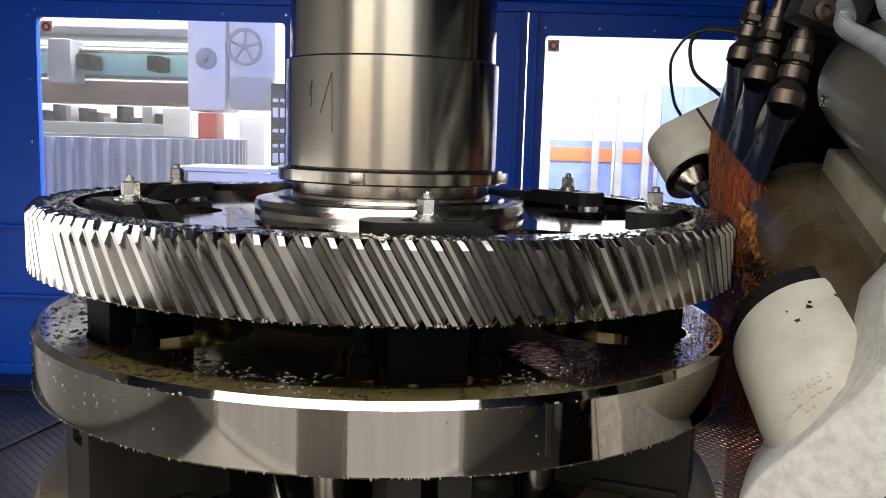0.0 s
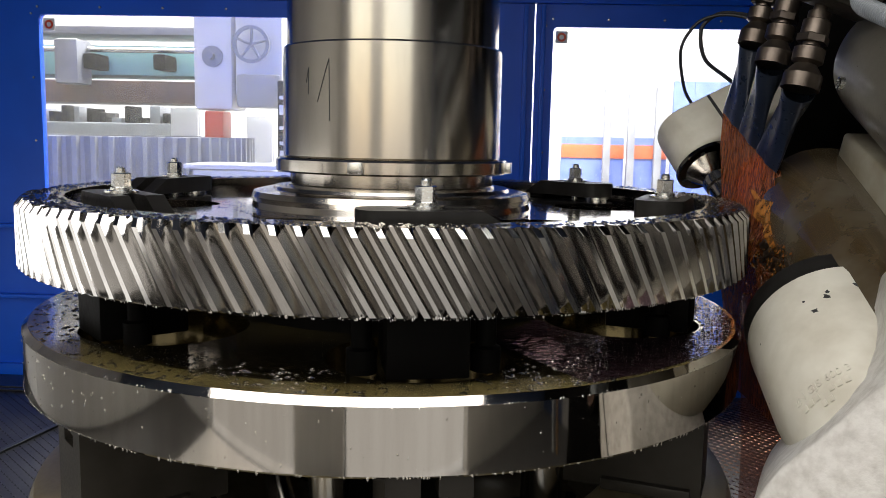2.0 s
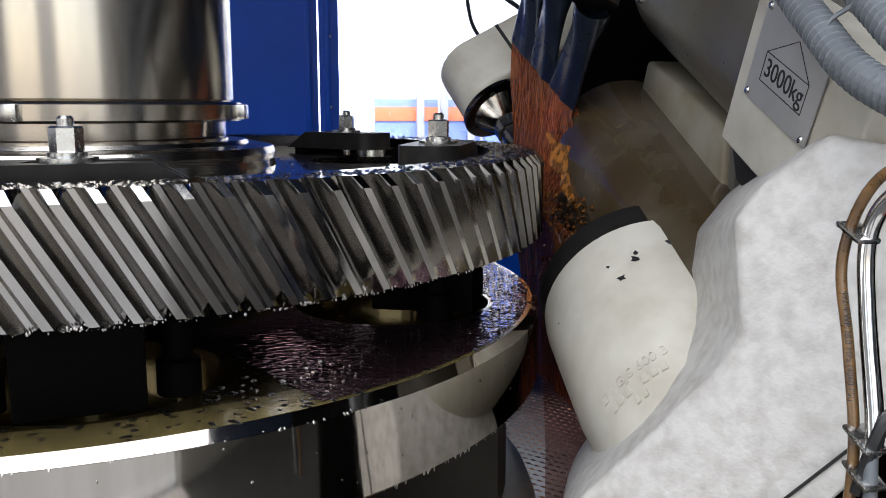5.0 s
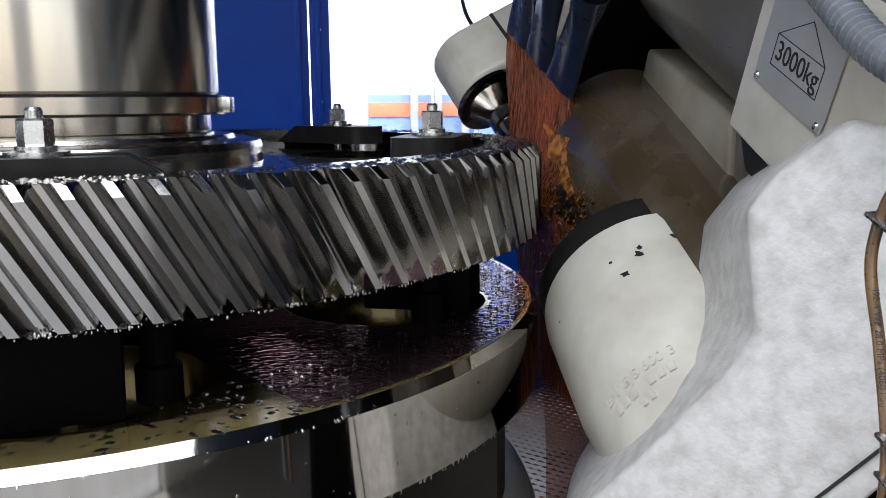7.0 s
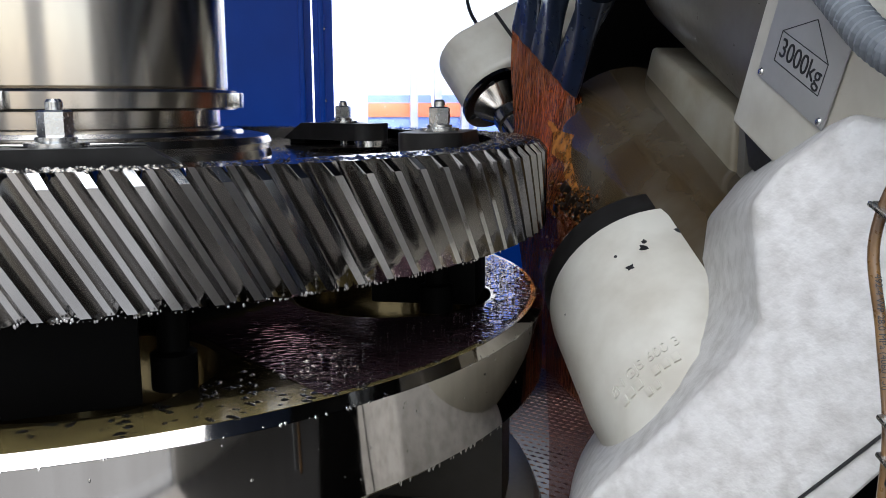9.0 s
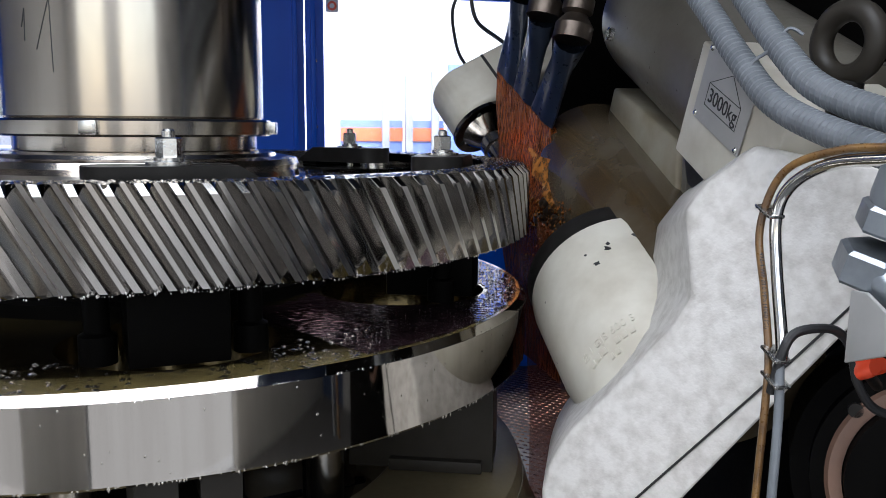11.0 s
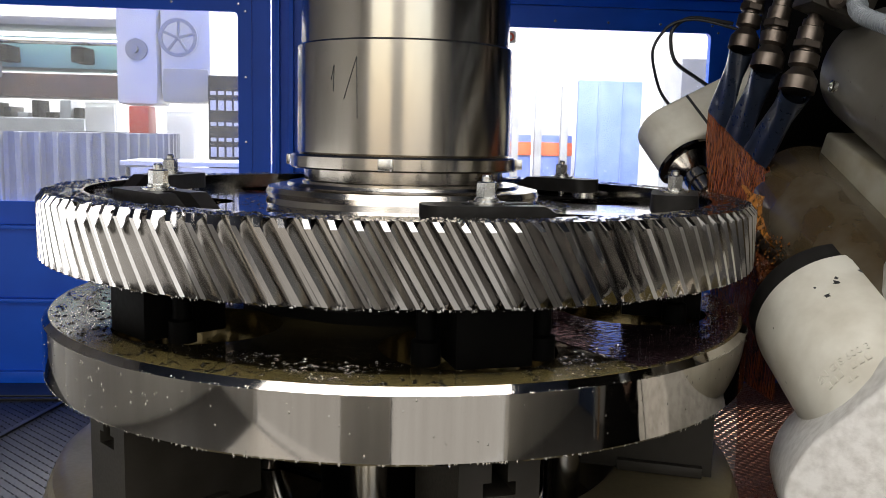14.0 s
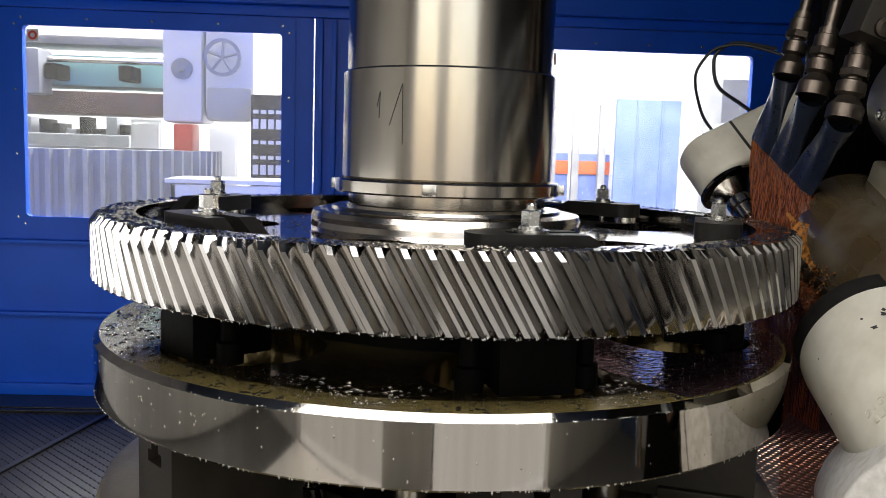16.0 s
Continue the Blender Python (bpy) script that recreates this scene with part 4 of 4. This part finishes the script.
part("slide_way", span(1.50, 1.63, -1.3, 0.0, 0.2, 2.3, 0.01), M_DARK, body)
part("beam_across", tube([(1.45, -0.3, 2.02), (1.35, -0.9, 1.86), (1.30, -1.5, 1.66)], 0.03, 12, 6), M_HOSE, body)

# ---- coolant nozzles ----
mani = thing("coolant_nozzles", pose(0, 0, 0), "three oily steel fittings with blue-grey fan nozzles", "coolant nozzle")
LIP_A, LIP_C = Vector((1.011, 0.213, 1.56)), Vector((1.091, -0.05, 1.388))   # ends of the slanted fan lips
for k, low in enumerate(((1.03, 0.03, 1.742), (1.032, -0.14, 1.672), (1.066, -0.262, 1.602))):
    low = Vector(low)
    L = 0.20
    top = low + Vector((0.045, 0.02, 0.195))
    s = 1.05 + 0.05 * k
    fitting = part("fitting", cone(top, low, [(0, -0.25), (0.016 * s, -0.25), (0.016 * s, 0), (0.024 * s, 0.0), (0.024 * s, L * 0.10), (0.030 * s, L * 0.12), (0.030 * s, L * 0.32), (0.020 * s, L * 0.34),
                                    (0.020 * s, L * 0.44), (0.034 * s, L * 0.48), (0.034 * s, L * 0.64), (0.024 * s, L * 0.68), (0.042 * s, L * 0.82), (0.042 * s, L), (0, L)], 24), M_BRASS, mani, "oil-stained steel pipe fitting", smooth=30)
    part("hex_collar", cone(top, low, [(0.02, L * 0.30), (0.033 * s, L * 0.30), (0.035 * s, L * 0.315), (0.035 * s, L * 0.40), (0.02, L * 0.41)], 6), M_BRASS, fitting, smooth=0)
    lip = LIP_A.lerp(LIP_C, (1 + 2 * k) / 6)
    spray = (lip - low).normalized()
    top_side = (E1 - E1.dot(spray) * spray).normalized()
    low_side = (LIP_C - LIP_A).normalized()
    b = bmesh.new()
    rings = []
    for f, w, th in ((0, 0.036 * s, 0.036 * s), (0.10, 0.037 * s, 0.033 * s), (0.30, 0.046, 0.024), (0.55, 0.056, 0.015), (0.80, 0.062, 0.010), (1.0, 0.062, 0.007)):
        c = low.lerp(lip, f)
        side = top_side.lerp(low_side, f).normalized()
        n2 = spray.cross(side).normalized()
        rings.append([b.verts.new(c + side * w * math.cos(q) + n2 * th * math.sin(q) * (1 + 0.35 * f * math.cos(5 * q))) for q in [2 * math.pi * i / 24 for i in range(24)]])
    for a, c in zip(rings, rings[1:]):
        for i in range(24):
            b.faces.new((a[i], a[(i + 1) % 24], c[(i + 1) % 24], c[i]))
    part("fan_nozzle", b, M_FAN, mani, "flat blue-grey plastic fan nozzle")
bl = thing("nozzle_block", pose(0, 0, 0), "dark steel block carrying the coolant pipes", "block")
part("block_body", box(0.17, 0.12, 0.17, pose(1.165, -0.27, 1.885, 0, 20, 0), 0.008), M_RAIL, bl)
part("screw", cone((1.12, -0.33, 1.842), (1.12, -0.40, 1.842), [(0, 0), (0.026, 0), (0.026, 0.014), (0.014, 0.016), (0.014, 0.006), (0, 0.006)], 24), M_BRASS, bl)

# running oil
oil = thing("oil_curtain", pose(0, 0, 0), "amber cutting oil running from the nozzles over the gear", "cutting oil")


def sheet(rows, n=28, wob=0.006, seed=1):
    """A rippled sheet between pairs of edge points, from top to bottom."""
    b = bmesh.new()
    grid = []
    for k, (p, q) in enumerate(rows):
        line = []
        for i in range(n + 1):
            v = Vector(p).lerp(Vector(q), i / n)
            w = noise.noise(Vector((v.x * 22, v.y * 22, v.z * 2.0 + seed)))
            line.append(b.verts.new(v + Vector((w * wob, -w * wob * 1.5, 0))))
        grid.append(line)
    for a, c in zip(grid, grid[1:]):
        for i in range(n):
            b.faces.new((a[i], a[i + 1], c[i + 1], c[i]))
    return b


def ladder(stops, k=6):
    out = []
    for (p, q), (r, s) in zip(stops, stops[1:]):
        for i in range(k):
            out.append((Vector(p).lerp(Vector(r), i / k), Vector(q).lerp(Vector(s), i / k)))
    return out + [tuple(Vector(v) for v in stops[-1])]


part("falling_sheet", sheet(ladder([(LIP_A, LIP_C), ((1.008, 0.205, 1.46), (1.085, -0.075, 1.30)), ((1.005, 0.17, 1.30), (1.075, -0.12, 1.20)), ((1.012, 0.02, 1.16), (1.06, -0.22, 1.09))]), 60, 0.009), M_OIL, oil, "thick amber oil sheet")
part("second_sheet", sheet(ladder([(LIP_A + Vector((0.014, 0, 0)), LIP_C + Vector((0.014, 0, 0))), ((1.03, 0.17, 1.30), (1.09, -0.13, 1.20)), ((1.05, 0.0, 1.10), (1.08, -0.24, 1.04))]), 60, 0.009, seed=9), M_OIL, oil, "thick amber oil sheet")


part("splash_fan", sheet(ladder([((1.045, -0.02, 1.34), (1.085, -0.12, 1.29)), ((1.05, -0.08, 1.26), (1.11, -0.20, 1.22)), ((1.06, -0.15, 1.20), (1.13, -0.27, 1.175)), ((1.05, -0.22, 1.13), (1.15, -0.31, 1.165))]), 60, 0.030, seed=31), M_SPRAY, oil, "torn amber splash over the cutter")
part("splash_tongue", sheet(ladder([((1.07, -0.20, 1.21), (1.09, -0.23, 1.17)), ((1.11, -0.26, 1.215), (1.12, -0.28, 1.18)), ((1.16, -0.30, 1.205), (1.165, -0.315, 1.18))]), 30, 0.022, seed=44), M_SPRAY, oil, "torn amber splash over the cutter")
part("lower_sheet", sheet(ladder([((1.018, 0.16, 1.16), (1.06, -0.22, 1.09)), ((1.016, 0.14, 1.02), (1.05, -0.27, 1.0)), ((1.014, 0.10, 0.92), (1.045, -0.31, 0.90)), ((1.012, 0.04, 0.76), (1.04, -0.33, 0.74))]), 50, 0.008, seed=17), M_OIL, oil, "thick amber oil sheet")
part("lower_film", sheet(ladder([((1.015, 0.02, 1.16), (1.03, -0.26, 1.09)), ((1.015, -0.05, 1.03), (1.04, -0.29, 1.0)), ((1.01, -0.12, 0.85), (1.06, -0.30, 0.85)), ((1.01, -0.16, 0.6), (1.14, -0.30, 0.6)), ((1.02, -0.15, 0.0), (1.30, -0.25, 0.0))]), wob=0.004, seed=5), M_THINOIL, oil, "thin reddish oil film falling to the floor")
part("side_stream", sheet(ladder([((1.005, -0.22, 1.16), (1.05, -0.30, 1.10)), ((0.995, -0.30, 1.03), (1.04, -0.345, 1.0)), ((0.985, -0.32, 0.9), (1.035, -0.36, 0.9))]), 24, wob=0.008, seed=14), M_STREAM, oil, "thick amber oil sheet")
# froth of oil where the stream meets the cutter
rnd = random.Random(3)
verts, faces = [], []
for i in range(420):
    t = rnd.random()
    c = Vector((1.02 + 0.10 * rnd.random() * (0.4 + t), -0.30 + 0.30 * rnd.random(), 1.20 - 0.20 * t))
    r = rnd.uniform(0.0015, 0.005)
    k = len(verts)
    verts += [tuple(c + Vector(d) * r * rnd.uniform(0.6, 1.4)) for d in ((1, 0, 0), (-1, 0, 0), (0, 1, 0), (0, -1, 0), (0, 0, 1.6), (0, 0, -1.6))]
    faces += [(k + a, k + c2, k + e) for e in (4, 5) for a, c2 in ((0, 2), (2, 1), (1, 3), (3, 0))]
me = bpy.data.meshes.new("oil_drop")
me.from_pydata(verts, [], faces)
me.polygons.foreach_set("use_smooth", [True] * len(me.polygons))
me.materials.append(M_FROTH)
drops = new("oil_drop", me)
drops.parent = oil
tagged(drops, "splashing drops of amber oil", kind="stuff")

# ---- deburring motor behind the gear ----
mot = thing("deburring_motor", pose(0, 0, 0), "white rounded motor head with a dark steel chuck and black cables", "motor")
mc = Vector((0.975, 0.51, 1.485))
md = Vector((0.32, -0.66, -0.68)).normalized()
mu = Vector((0.86, -0.05, 0.45))
mu = (mu - mu.dot(md) * md).normalized()
mv = md.cross(mu).normalized()
if mv.z < 0:
    mv = -mv


def stadium(r, length, start=0.0, n=14):
    """Rounded end with straight flanks, drawn in the motor's plane."""
    pts = [mc + mu * length + mv * r] + [mc - mu * r * math.sin(math.pi * i / n) * 0.9 + mv * r * math.cos(math.pi * i / n) for i in range(n + 1)] + [mc + mu * length - mv * r]
    return [p + md * start for p in pts]


part("motor_shell", prism(stadium(0.110, 0.38, -0.05), md * 0.185, 0.02), M_CREAM, mot, "cream-white rounded motor shell")
part("seam_band", prism([mc + mu * 0.10 + mv * 0.1105 - md * 0.04, mc + mu * 0.10 + mv * 0.1105 + md * 0.13, mc + mu * 0.10 - mv * 0.1105 + md * 0.13, mc + mu * 0.10 - mv * 0.1105 - md * 0.04], mu * 0.010), M_INK, mot, "dark joint in the shell")
fp = mc + md * 0.137
face_plate = part("face_plate", cone(fp, fp + md, [(0, 0), (0.108, 0), (0.108, 0.012), (0.102, 0.016), (0, 0.016)], 48), M_WET, mot, "dark round face plate")
part("chuck", cone(fp, fp + md, [(0, 0.016), (0.080, 0.016), (0.046, 0.060), (0.042, 0.064), (0.042, 0.074), (0.048, 0.076), (0.048, 0.100), (0.040, 0.104), (0.040, 0.150), (0.024, 0.156), (0.024, 0.19), (0, 0.19)], 48), M_TURNED, face_plate, "stepped steel chuck")
fm3 = Matrix.Translation(fp) @ md.to_track_quat("Z", "Y").to_matrix().to_4x4()
for i in range(4):
    a = radians(90 * i + 45)
    part("bolt_hole", lathe([(0, 0.0145), (0.008, 0.0145), (0.008, 0.016), (0, 0.016)], 16, fm3 @ pose(0.088 * math.cos(a), 0.088 * math.sin(a), 0.002)), M_INK, face_plate)
part("cable", tube([(1.0, 0.56, 1.585), (0.985, 0.66, 1.66), (0.995, 0.79, 1.80), (1.03, 0.79, 1.88), (1.08, 0.78, 1.92), (1.17, 0.76, 1.93), (1.32, 0.72, 1.89)], 0.006, 10, 8), M_RUBBER, mot, "black cable loop")
part("second_cable", tube([(1.15, 0.55, 1.655), (1.13, 0.66, 1.70), (1.085, 0.78, 1.77), (1.065, 0.79, 1.86), (1.085, 0.79, 1.91), (1.15, 0.78, 1.94), (1.30, 0.76, 1.92)], 0.0075, 10, 8), M_RUBBER, mot, "black cable loop")
part("arm_bracket", rod((1.24, 0.50, 1.60), (1.64, 0.46, 1.80), 0.07), M_BLACK, mot)

# ---- the hall beyond the windows ----
ground = part("ground", span(-40, 40, 2.95, 60, FLOOR_Z - 0.10, FLOOR_Z - 0.04, 0), M_CONCRETE)
tagged(ground, "pale concrete hall floor", "floor", kind="structure")
back = part("backdrop", span(-30, 30, 16, 16.2, FLOOR_Z, 9, 0), M_HALLWHITE)
tagged(back, "bright whitewashed far wall of the hall", "wall", kind="structure")

planer = thing("planing_machine", pose(0, 0, 0), "large turquoise and white planing machine across the hall", "machine tool")
part("cross_beam", span(-6.2, -2.3, 5.6, 6.2, 1.98, 2.26, 0.03), M_TEAL, planer, "pale turquoise cross beam")
part("lower_beam", span(-6.2, -2.3, 5.5, 6.1, 1.72, 1.93, 0.03), M_COPPER, planer, "worn brown guide beam")
part("guide_rod", rod((-6.2, 5.4, 2.20), (-2.3, 5.4, 2.20), 0.025), M_ZINC, planer)
part("top_beam", span(-6.2, -2.3, 5.6, 6.2, 2.36, 2.44, 0.02), M_HALLGREY, planer)
for x in (-4.3, -3.4, -2.75):
    part("beam_bracket", span(x, x + 0.12, 5.3, 5.6, 2.02, 2.16, 0.02), M_DARK, planer)
part("carriage", span(-3.62, -3.40, 5.2, 5.5, 1.88, 2.28, 0.03), M_HALLGREY, planer)
part("tool_head", span(-2.28, -1.93, 5.0, 5.5, 1.66, 2.65, 0.05), M_HALLWHITE, planer, "white tool head")
part("head_dial", cone((-2.1, 5.0, 2.12), (-2.1, 4.9, 2.12), [(0, 0), (0.09, 0), (0.09, 0.03), (0.03, 0.04), (0.03, 0.10), (0, 0.10)], 24), M_HALLGREY, planer)
part("tool_slide", span(-2.17, -2.0, 4.95, 5.2, 1.36, 1.65, 0.02), M_RED, planer, "red and white tool slide")
part("tool_tip", span(-2.15, -2.02, 4.94, 5.2, 1.15, 1.35, 0.02), M_HALLWHITE, planer)
wheel = part("hand_wheel", lathe([(0.13, 0), (0.16, 0), (0.16, 0.03), (0.13, 0.03)], 32, pose(-1.74, 4.93, 2.22, 90, 0, 0), closed=True), M_HALLGREY, planer)
for i in range(5):
    a = radians(72 * i + 15)
    part("wheel_spoke", rod((-1.74, 4.915, 2.22), (-1.74 + 0.14 * math.cos(a), 4.915, 2.22 + 0.14 * math.sin(a)), 0.012, 8), M_HALLGREY, wheel)
part("gear_box", span(-1.92, -1.48, 5.0, 5.5, 1.70, 2.55, 0.08), M_HALLWHITE, planer)
part("gear_box_side", span(-1.9, -1.5, 4.98, 5.1, 1.68, 1.98, 0.05), M_SIGN, planer)
clutter = thing("parts_shelf", pose(0, 0, 0), "dark shelf loaded with machine parts", "shelf")
part("shelf_body", span(-5.6, -3.2, 7.0, 7.6, FLOOR_Z - 0.04, 1.55, 0.02), M_HALLGREY, clutter)
rnd = random.Random(12)
for i in range(16):
    x = -5.5 + 0.145 * i
    part("stored_part", span(x, x + rnd.uniform(0.06, 0.12), 7.05, 7.4, 1.552, 1.552 + rnd.uniform(0.05, 0.2), 0.01), (M_DARK, M_BLACK, M_HALLGREY)[i % 3], clutter)
for x0, x1, z1 in ((-3.0, -2.68, 1.72), (-2.2, -1.9, 1.65)):
    tank = thing("white_cabinet", pose(0, 0, 0), "plain white metal cabinet in the hall", "cabinet", "white hall cabinets")
    part("cabinet_body", span(x0, x1, 6.4, 6.9, FLOOR_Z - 0.04, z1, 0.02), M_HALLWHITE, tank)
    part("cabinet_door", span(x0 + 0.02, x1 - 0.02, 6.38, 6.40, 0.1, z1 - 0.05, 0.004), M_HALLWHITE, tank)
cab = thing("control_cabinet", pose(0, 0, 0), "dark control cabinet with rows of white switches", "control cabinet")
switch_body = part("cabinet_body", span(-1.44, -1.16, 4.6, 4.9, FLOOR_Z - 0.04, 1.90, 0.01), M_BLACK, cab)
for i in range(4):
    for k in range(6):
        part("switch", span(-1.42 + 0.063 * i, -1.375 + 0.063 * i, 4.585, 4.6, 1.12 + 0.125 * k, (1.20 if k in (1, 4) else 1.15) + 0.125 * k, 0.003), M_HALLWHITE, switch_body)
ring_gear = thing("ring_gear", pose(-3.6, 5.0, 0), "large grey toothed ring standing on the hall floor", "ring gear")
b = bmesh.new()
pr = []
n = 180
outer = []
for z in (FLOOR_Z - 0.04, 1.42):
    outer.append([b.verts.new(((1.75 + (0.05 if (i // 2) % 2 else 0)) * math.cos(2 * math.pi * i / (2 * n)), (1.75 + (0.05 if (i // 2) % 2 else 0)) * math.sin(2 * math.pi * i / (2 * n)), z)) for i in range(2 * n)])
inner = [[b.verts.new((1.5 * math.cos(2 * math.pi * i / (2 * n)), 1.5 * math.sin(2 * math.pi * i / (2 * n)), z)) for i in range(2 * n)] for z in (FLOOR_Z - 0.04, 1.42)]
for i in range(2 * n):
    j = (i + 1) % (2 * n)
    for q in ((outer[0][i], outer[0][j], outer[1][j], outer[1][i]), (inner[0][i], inner[1][i], inner[1][j], inner[0][j]), (outer[1][i], outer[1][j], inner[1][j], inner[1][i]), (outer[0][i], inner[0][i], inner[0][j], outer[0][j])):
        b.faces.new(q)
part("toothed_ring", b, M_HALLGREY, ring_gear, smooth=0)
bench = thing("work_bench", pose(0, 0, 0), "white metal bench outside the cabin window", "bench")
part("bench_top", span(-1.75, -0.6, 3.2, 3.7, 1.22, 1.25, 0.006), M_HALLWHITE, bench)
part("bench_front", span(-1.72, -0.6, 3.22, 3.26, 0.9, 1.21, 0.006), M_HALLWHITE, bench)
part("bench_leg", span(-1.72, -1.68, 3.22, 3.68, FLOOR_Z - 0.04, 1.21, 0.006), M_HALLGREY, bench)
part("bench_leg", span(-0.66, -0.62, 3.27, 3.68, FLOOR_Z - 0.04, 1.21, 0.006), M_HALLGREY, bench)
rack = thing("machine_fence", pose(0, 0, 0), "blue machine fence with an orange band across the hall", "fence")
for x0, x1 in ((1.85, 3.10), (3.28, 3.95)):
    section = part("fence_panel", span(x0, x1, 14.9, 15.0, FLOOR_Z - 0.04, 1.52, 0.01), M_PALEBLUE, rack)
    part("orange_band", span(x0, x1, 14.86, 14.898, 1.10, 1.37, 0.01), M_ORANGE, section)
for x, h in ((2.72, 2.45), (3.19, 2.4), (3.72, 2.5)):
    part("fence_post", span(x - 0.07, x + 0.07, 14.6, 14.75, FLOOR_Z - 0.04, h, 0.006), M_HALLGREY, rack)
guard = thing("tall_blue_guard", pose(0, 0, 0), "tall pale blue machine guard across the hall", "machine guard")
part("guard_panel", span(3.95, 5.25, 14.5, 14.6, FLOOR_Z - 0.04, 2.62, 0.02), M_PALEBLUE, guard)
for x in (4.35, 4.85):
    part("guard_joint", span(x, x + 0.03, 14.47, 14.498, FLOOR_Z, 2.6, 0.004), M_PALEBLUE, guard)
press = thing("grey_machine", pose(0, 0, 0), "grey machine with a round drum in the hall", "machine tool")
part("press_body", span(3.2, 3.9, 6.6, 7.2, FLOOR_Z - 0.04, 2.35, 0.03), M_HALLGREY, press)
part("press_drum", rod((3.12, 6.2, 1.75), (3.12, 6.6, 1.75), 0.11), M_HALLGREY, press)


# ---- drops, chips and burrs ----
def scatter(name, count, place, size, material, parent, label, seed, height=0.55):
    """Many small flattened beads set on a surface; place gives point, normal and a long direction."""
    rnd = random.Random(seed)
    verts, faces = [], []
    for i in range(count):
        p, nrm, along = place(rnd)
        side = nrm.cross(along).normalized()
        r = rnd.uniform(*size)
        e = rnd.uniform(1.0, 2.4)
        k = len(verts)
        for j in range(6):
            q = math.pi * j / 3 + rnd.uniform(-0.2, 0.2)
            verts.append(tuple(p + along * (r * e * math.cos(q)) + side * (r * math.sin(q)) - nrm * 0.0003))
        verts.append(tuple(p + nrm * r * height))
        faces += [(k + j, k + (j + 1) % 6, k + 6) for j in range(6)]
    me = bpy.data.meshes.new(name)
    me.from_pydata(verts, [], faces)
    me.polygons.foreach_set("use_smooth", [True] * len(me.polygons))
    me.materials.append(material)
    ob = new(name, me)
    ob.parent = parent
    return tagged(ob, label, kind="stuff")


UP = Vector((0, 0, 1))


def on_top(r0, r1, z):
    def f(rnd):
        phi, r = rnd.uniform(-180, 180), math.sqrt(rnd.uniform(r0 * r0, r1 * r1))
        a = rnd.uniform(0, 6.28)
        return polar(r, phi, z), UP, Vector((math.cos(a), math.sin(a), 0))
    return f


def on_side(r, z0, z1):
    def f(rnd):
        phi = rnd.uniform(-110, 110)
        return polar(r, phi, rnd.uniform(z0, z1)), polar(1, phi), UP
    return f


def outside_holes(r0, r1, z):
    base_place = on_top(r0, r1, z)
    centres = [polar(0.685, p, z) for p in STEPS]

    def f(rnd):
        while True:
            p, nrm, along = base_place(rnd)
            if all((p - c).length > 0.212 for c in centres):
                return p, nrm, along
    return f


scatter("oil_bead", 1500, outside_holes(0.80, 0.978, DISC_TOP + 0.0008), (0.002, 0.0065), M_CHIP, disc, "beads of oil on the disc face", 1, 0.5)


def on_chamfer(rnd):
    phi, f = rnd.uniform(-115, 115), 0.25 * rnd.random() ** 2
    return polar(0.9957 - 0.0148 * f, phi, DISC_TOP - 0.0150 * (1 - f)), (polar(1, phi) + UP).normalized(), (UP - polar(1, phi)).normalized()


scatter("edge_bead", 300, on_chamfer, (0.0007, 0.0024), M_BEAD, disc, "beads of oil along the upper edge", 2)
scatter("rim_bead", 360, on_side(0.9955, DISC_LOW + 0.002, DISC_LOW + 0.006), (0.0012, 0.003), M_BEAD, disc, "beads of oil along the lower edge", 3)
scatter("side_bead", 160, on_side(0.9965, DISC_LOW + 0.01, DISC_TOP - 0.02), (0.001, 0.0022), M_BEAD, disc, "beads of oil on the band", 4)
scatter("steel_chip", 1500, on_top(RIM_IN + 0.01, 0.965, GEAR_TOP), (0.0015, 0.006), M_CHIP, gear, "curled steel chips on the rim", 5)
scatter("chip_edge", 500, on_top(0.955, 0.982, GEAR_TOP), (0.003, 0.008), M_CHIP, gear, "chips along the tooth ends", 6)
scatter("burr", 700, on_side(0.981, GEAR_LOW - 0.003, GEAR_LOW + 0.003), (0.0006, 0.0020), M_CHIP, gear, "ragged burrs under the teeth", 7)
scatter("web_bead", 900, on_top(0.42, 0.50, WEB_Z), (0.001, 0.003), M_CHIP, gear, "beads of oil on the web", 8)


# rippled oil running over the disc face below the stream, open over the holes
def pool(phi0, phi1, r0, r1, z, n=150, k=60):
    bm = bmesh.new()
    centres = [polar(0.685, p).xy for p in STEPS]
    grid = []
    for i in range(n + 1):
        phi = phi0 + (phi1 - phi0) * i / n
        edge = 0.05 * noise.noise(Vector((phi * 0.2, 0, 3)))
        grid.append([bm.verts.new(polar(r0 + edge + (r1 - r0 - edge) * j / k, phi, z + 0.0015)) for j in range(k + 1)])
    for a, c in zip(grid, grid[1:]):
        for j in range(k):
            mid = (a[j].co + c[j + 1].co).xy / 2
            if all((mid - h).length > 0.214 for h in centres):
                bm.faces.new((a[j], a[j + 1], c[j + 1], c[j]))
    return bm


part("oil_pool", pool(30, 130, 0.50, 0.971, DISC_TOP), M_POOL, disc, "rippled reddish oil running over the disc")


# oil splashed on the glass of the second window
def on_pane(rnd):
    x = 0.66 + 1.27 * rnd.random() ** 1.5
    return Vector((x, WALL_Y + 0.0195, 1.03 + 1.05 * rnd.random() ** 1.6)), Vector((0, -1, 0)), UP


scatter("splash", 260, on_pane, (0.0010, 0.0030), M_SPLASH, bpy.data.objects["window_2"], "dried oil splashes on the glass", 9)
